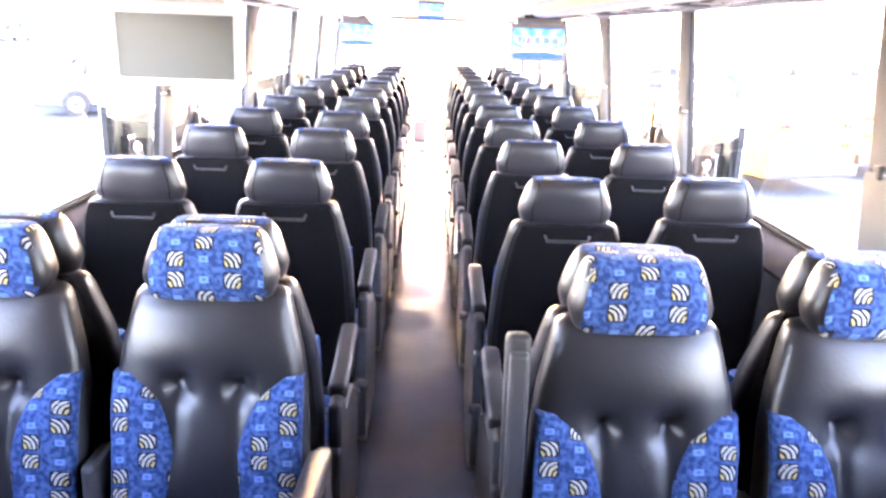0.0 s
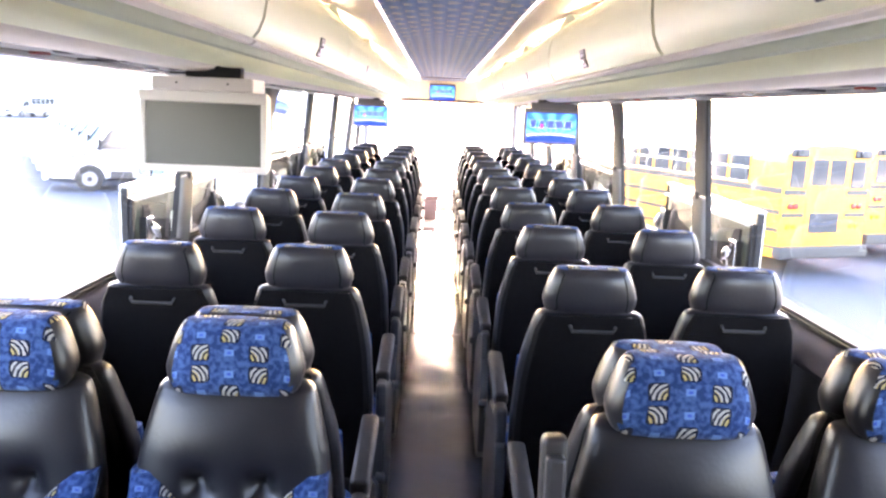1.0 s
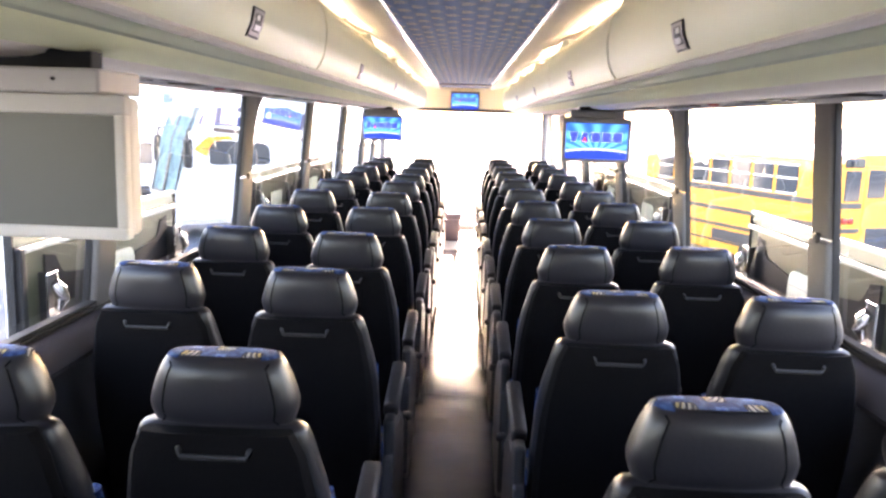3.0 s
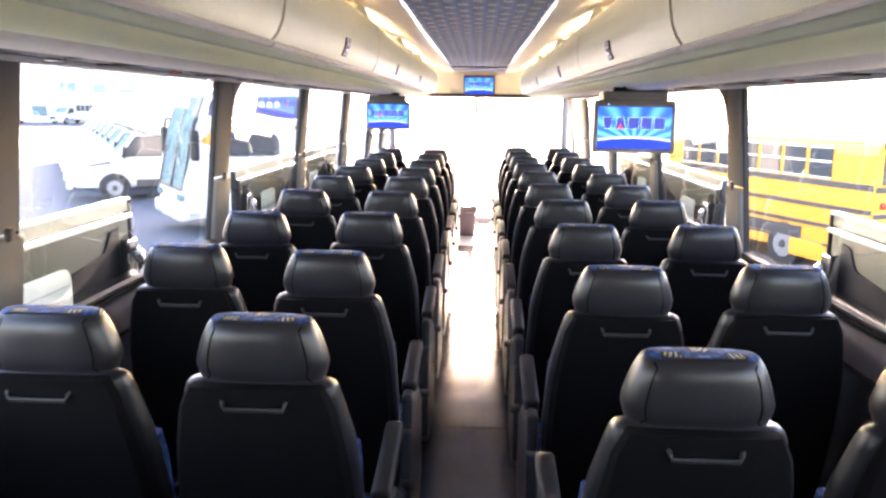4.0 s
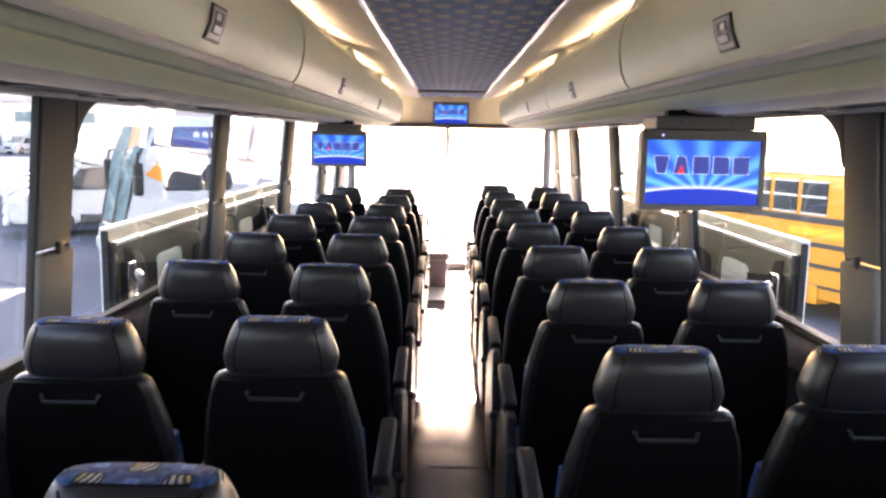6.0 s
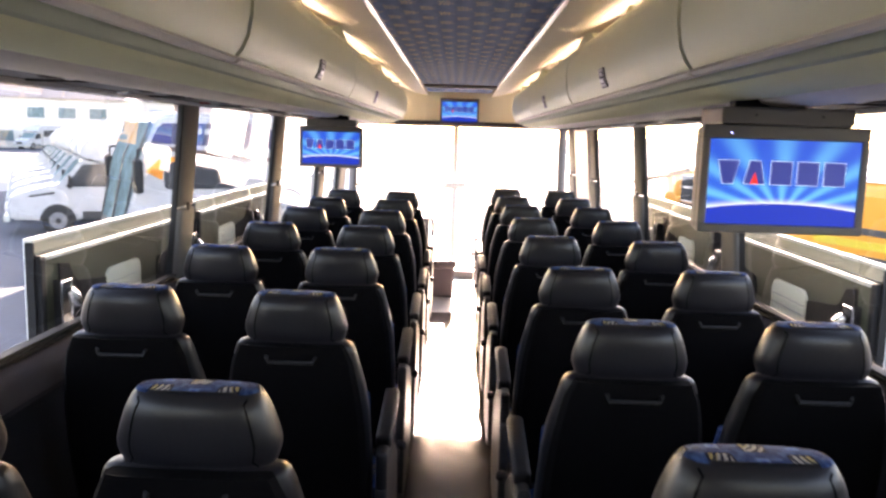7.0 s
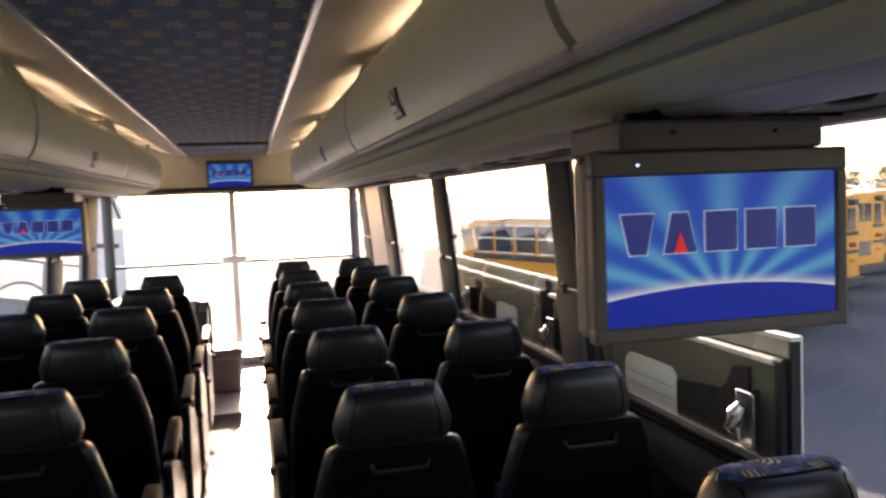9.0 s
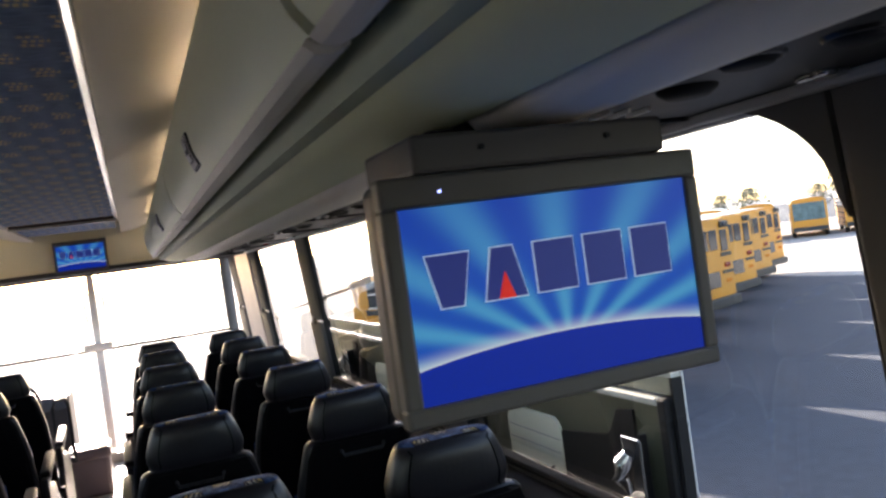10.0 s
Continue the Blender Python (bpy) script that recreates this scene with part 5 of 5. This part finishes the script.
def white_coach():
    """A tall white coach pointing -y; front at y = 0, its right corner at x = 0."""
    c = thing("white_coach", "parked tall white coach with a curved teal windscreen and navy reflection patch", "coach")
    bm = bmesh.new()
    prism(bm, [(0.0, 0.40), (-0.10, 0.9), (-0.02, 1.25), (0.25, 2.6), (0.60, 3.45), (1.0, 3.62), (5.3, 3.62), (5.5, 3.4), (5.5, 0.40)], -2.5, 0.0, "x")
    bmesh.ops.bevel(bm, geom=list(bm.edges), offset=0.12, segments=3, affect="EDGES")
    part("body", bm, WHITEPAINT, c, "white body", True)
    for x0, x1 in ((-2.40, -1.27), (-1.23, -0.10)):
        bm = bmesh.new()
        prism(bm, [(-0.065, 1.15), (0.23, 2.6), (0.55, 3.38), (0.62, 3.34), (0.30, 2.58), (0.0, 1.13)], x0, x1, "x")
        # sky reflection is in the colour of this glass
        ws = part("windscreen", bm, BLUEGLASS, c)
        bm = bmesh.new()
        for px in (x0, x1 - 0.035):
            prism(bm, [(-0.075, 1.13), (0.22, 2.6), (0.54, 3.40), (0.58, 3.38), (0.25, 2.58), (-0.03, 1.11)], px, px + 0.035, "x")
        box(bm, x0, x1, -0.08, 0.03, 1.08, 1.18, bevel=0.01)
        part("windscreen_seal", bm, BLACKBAND, ws, "black windscreen surround")
        bm = bmesh.new()
        tube(bm, [(x0 + 0.25, -0.11, 1.15), (x0 + 0.42, 0.06, 2.15)], 0.022, 6)
        part("wiper", bm, BLACKBAND, ws)
    for s, x in ((1, 0.0), (-1, -2.5)):
        X = sorted((x - s * 0.01, x + s * 0.014))
        bm = bmesh.new()
        prism(bm, rounded(0.80, 2.40, 1.92, 2.52, (0.10, 0.10, 0.30, 0.24)), *X, axis="x")
        part("driver_window", bm, DARKGLASS, c, "dark rounded side window")
        # window reflection of the yellow buses, painted on the coach side
        bm = bmesh.new()
        prism(bm, [(0.40, 2.30), (0.76, 2.12), (0.79, 2.34), (0.92, 2.50), (1.15, 2.56), (1.45, 2.56), (1.30, 2.66), (0.75, 2.62)], *X, axis="x")
        part("orange_patch", bm, AMBERLENS, c, "orange patch for a reflection of the yellow buses")
        # window reflection of the lit monitor, painted on as a navy patch
        bm = bmesh.new()
        prism(bm, [(0.52, 2.92), (0.64, 3.20), (0.78, 3.36), (2.9, 3.42), (3.5, 3.20), (3.3, 2.84)], *X, axis="x")
        band = part("upper_band", bm, NAVY, c, "navy patch under the roof for a monitor reflection")
        part("lettering", boxes(*[(*sorted((x + s * 0.012, x + s * 0.018)), 1.5 + 0.20 * k, 1.63 + 0.20 * k, 3.14, 3.27) for k in range(5)]), WHITEPAINT, band, "short pale bars of lettering")
        bm = bmesh.new()
        line = [(0.9, 2.86), (2.2, 2.74), (3.6, 2.60), (5.3, 2.48)]
        prism(bm, line + [(y, z - 0.10) for y, z in line[::-1]], *X, axis="x")
        part("swoosh_line", bm, MAROON, c, "thin dark swoosh line")
        part("headlamp", boxes((*sorted((x - s * 0.10, x - s * 0.42)), -0.13, 0.0, 0.85, 1.0), bevel=0.02), BLUEGLASS, c)
        part("skirt_line", boxes((*X, 0.6, 5.3, 0.98, 1.02)), GREYTRIM, c)
        bm = bmesh.new()
        tube(bm, [(x - s * 0.05, 0.35, 2.80), (x + s * 0.14, 0.22, 2.78), (x + s * 0.20, 0.20, 2.55)], 0.03, 8)
        box(bm, *sorted((x + s * 0.08, x + s * 0.34)), 0.10, 0.30, 1.85, 2.58, bevel=0.07, seg=3)
        part("mirror", bm, BLACKMETAL, c)
        for y in (2.4, 4.6):
            road_wheel(c, x - s * 0.16, y, 0.5, 0.3, s)
    part("bumper", boxes((-2.52, 0.02, -0.2, 0.1, 0.35, 0.72), bevel=0.08), WHITEPAINT, c)
    part("roof_unit", boxes((-1.9, -0.6, 2.6, 4.8, 3.60, 3.80), bevel=0.08), WHITEPAINT, c)
    return c


coach = white_coach()
coach.matrix_world = pose(-7.07, 20.45, GROUND, 0, 0, -55)

# far side of the yard
def tree(x, y, h, seed):
    rnd = random.Random(seed)
    t = thing("tree", "hazy roadside tree with an uneven crown", "tree", "far trees", at=pose(x, y, GROUND))
    bm = bmesh.new()
    tube(bm, [(0, 0, 0), (0.05 * h, 0, 0.3 * h), (0, 0.02 * h, 0.55 * h)], [0.035 * h, 0.028 * h, 0.012 * h], 8)
    for k in range(5):
        a = rnd.uniform(0, 6.28)
        tube(bm, [(0.03 * h, 0, (0.28 + 0.05 * k) * h), (0.22 * h * math.cos(a), 0.22 * h * math.sin(a), (0.5 + 0.06 * k) * h)], [0.014 * h, 0.004 * h], 6)
    part("trunk", bm, BARK, t)
    bm = bmesh.new()
    for k in range(900):
        a, r, zz = rnd.uniform(0, 6.28), rnd.random() ** 0.5, rnd.uniform(0.35, 1.0)
        rad = 0.46 * h * math.sin(math.pi * min(1, (zz - 0.25) / 0.78)) ** 0.6 * (0.75 + 0.3 * math.sin(3 * a + seed))
        p = Vector((r * rad * math.cos(a), r * rad * math.sin(a), zz * h))
        s = 0.023 * h * rnd.uniform(0.6, 1.4)
        u = Vector((rnd.uniform(-1, 1), rnd.uniform(-1, 1), rnd.uniform(-1, 1))).normalized()
        w = u.cross(Vector((rnd.uniform(-1, 1), rnd.uniform(-1, 1), rnd.uniform(-1, 1)))).normalized()
        vs = [bm.verts.new(p + s * d) for d in (u, w, -u, -w)]
        bm.faces.new(vs)
    part("crown", bm, FOLIAGE, t, "ragged leafy crown")


for k, (x, y, h) in enumerate(((62, 70, 4.5), (72, 66, 6.5), (86, 60, 4.5), (55, 92, 6), (100, 75, 7), (110, 40, 6))):
    tree(x, y, h, k + 3)


def building(x, y, w, d, h, turn, label):
    b = thing("building", label, "building", "far buildings", at=pose(x, y, GROUND, 0, 0, turn))
    part("wall", boxes((-w / 2, w / 2, -d / 2, d / 2, 0, h)), BUILDING, b)
    bm = bmesh.new()
    prism(bm, [(-d / 2 - 0.5, h), (d / 2 + 0.5, h), (0, h + d * 0.2)], -w / 2 - 0.5, w / 2 + 0.5, "x")
    part("roof", bm, ROOFTILE, b)
    n = max(2, int(w / 4))
    for k in range(n):
        cx = -w / 2 + w * (k + 0.5) / n
        for z in (1.0, 4.3) if h > 6 else (1.0,):
            if (3 * k + int(z)) % 4 == 0:
                continue
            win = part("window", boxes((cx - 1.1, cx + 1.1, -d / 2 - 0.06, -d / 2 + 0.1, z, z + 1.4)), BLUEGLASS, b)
            part("frame", boxes((cx - 1.2, cx + 1.2, -d / 2 - 0.1, -d / 2, z - 0.1, z), (cx - 1.2, cx + 1.2, -d / 2 - 0.1, -d / 2, z + 1.4, z + 1.5)), WHITEPAINT, win)


building(-62, 118, 40, 12, 7.0, 15, "low pale stucco building with a pitched roof behind the yard")
building(-34, 122, 18, 10, 5.0, 5, "low pale stucco building with a pitched roof behind the yard")
for k in range(16):
    tree(70 + 3.6 * k, 92 - 4.6 * k, 3.2 + 1.6 * math.sin(2.3 * k), 40 + k)

bm = bmesh.new()
prev = None
for k in range(61):
    a = radians(-75 + 150 * k / 60)
    h = 4 + 3 * noise.noise((k * 0.23, 1.7, 0.0)) + 3 * noise.noise((k * 0.9, 4.2, 0.0))
    r = 330
    lo, hi, far = (bm.verts.new((r * math.sin(a), r * math.cos(a), GROUND - 0.5)), bm.verts.new((1.15 * r * math.sin(a), 1.15 * r * math.cos(a), GROUND + h)), bm.verts.new((1.4 * r * math.sin(a), 1.4 * r * math.cos(a), GROUND + h * 0.8)))
    if prev:
        bm.faces.new((prev[0], lo, hi, prev[1]))
        bm.faces.new((prev[1], hi, far, prev[2]))
    prev = (lo, hi, far)
tagged(part("backdrop_hills", bm, HILL), "low hazy dry hills on the horizon", "hills", kind="structure")
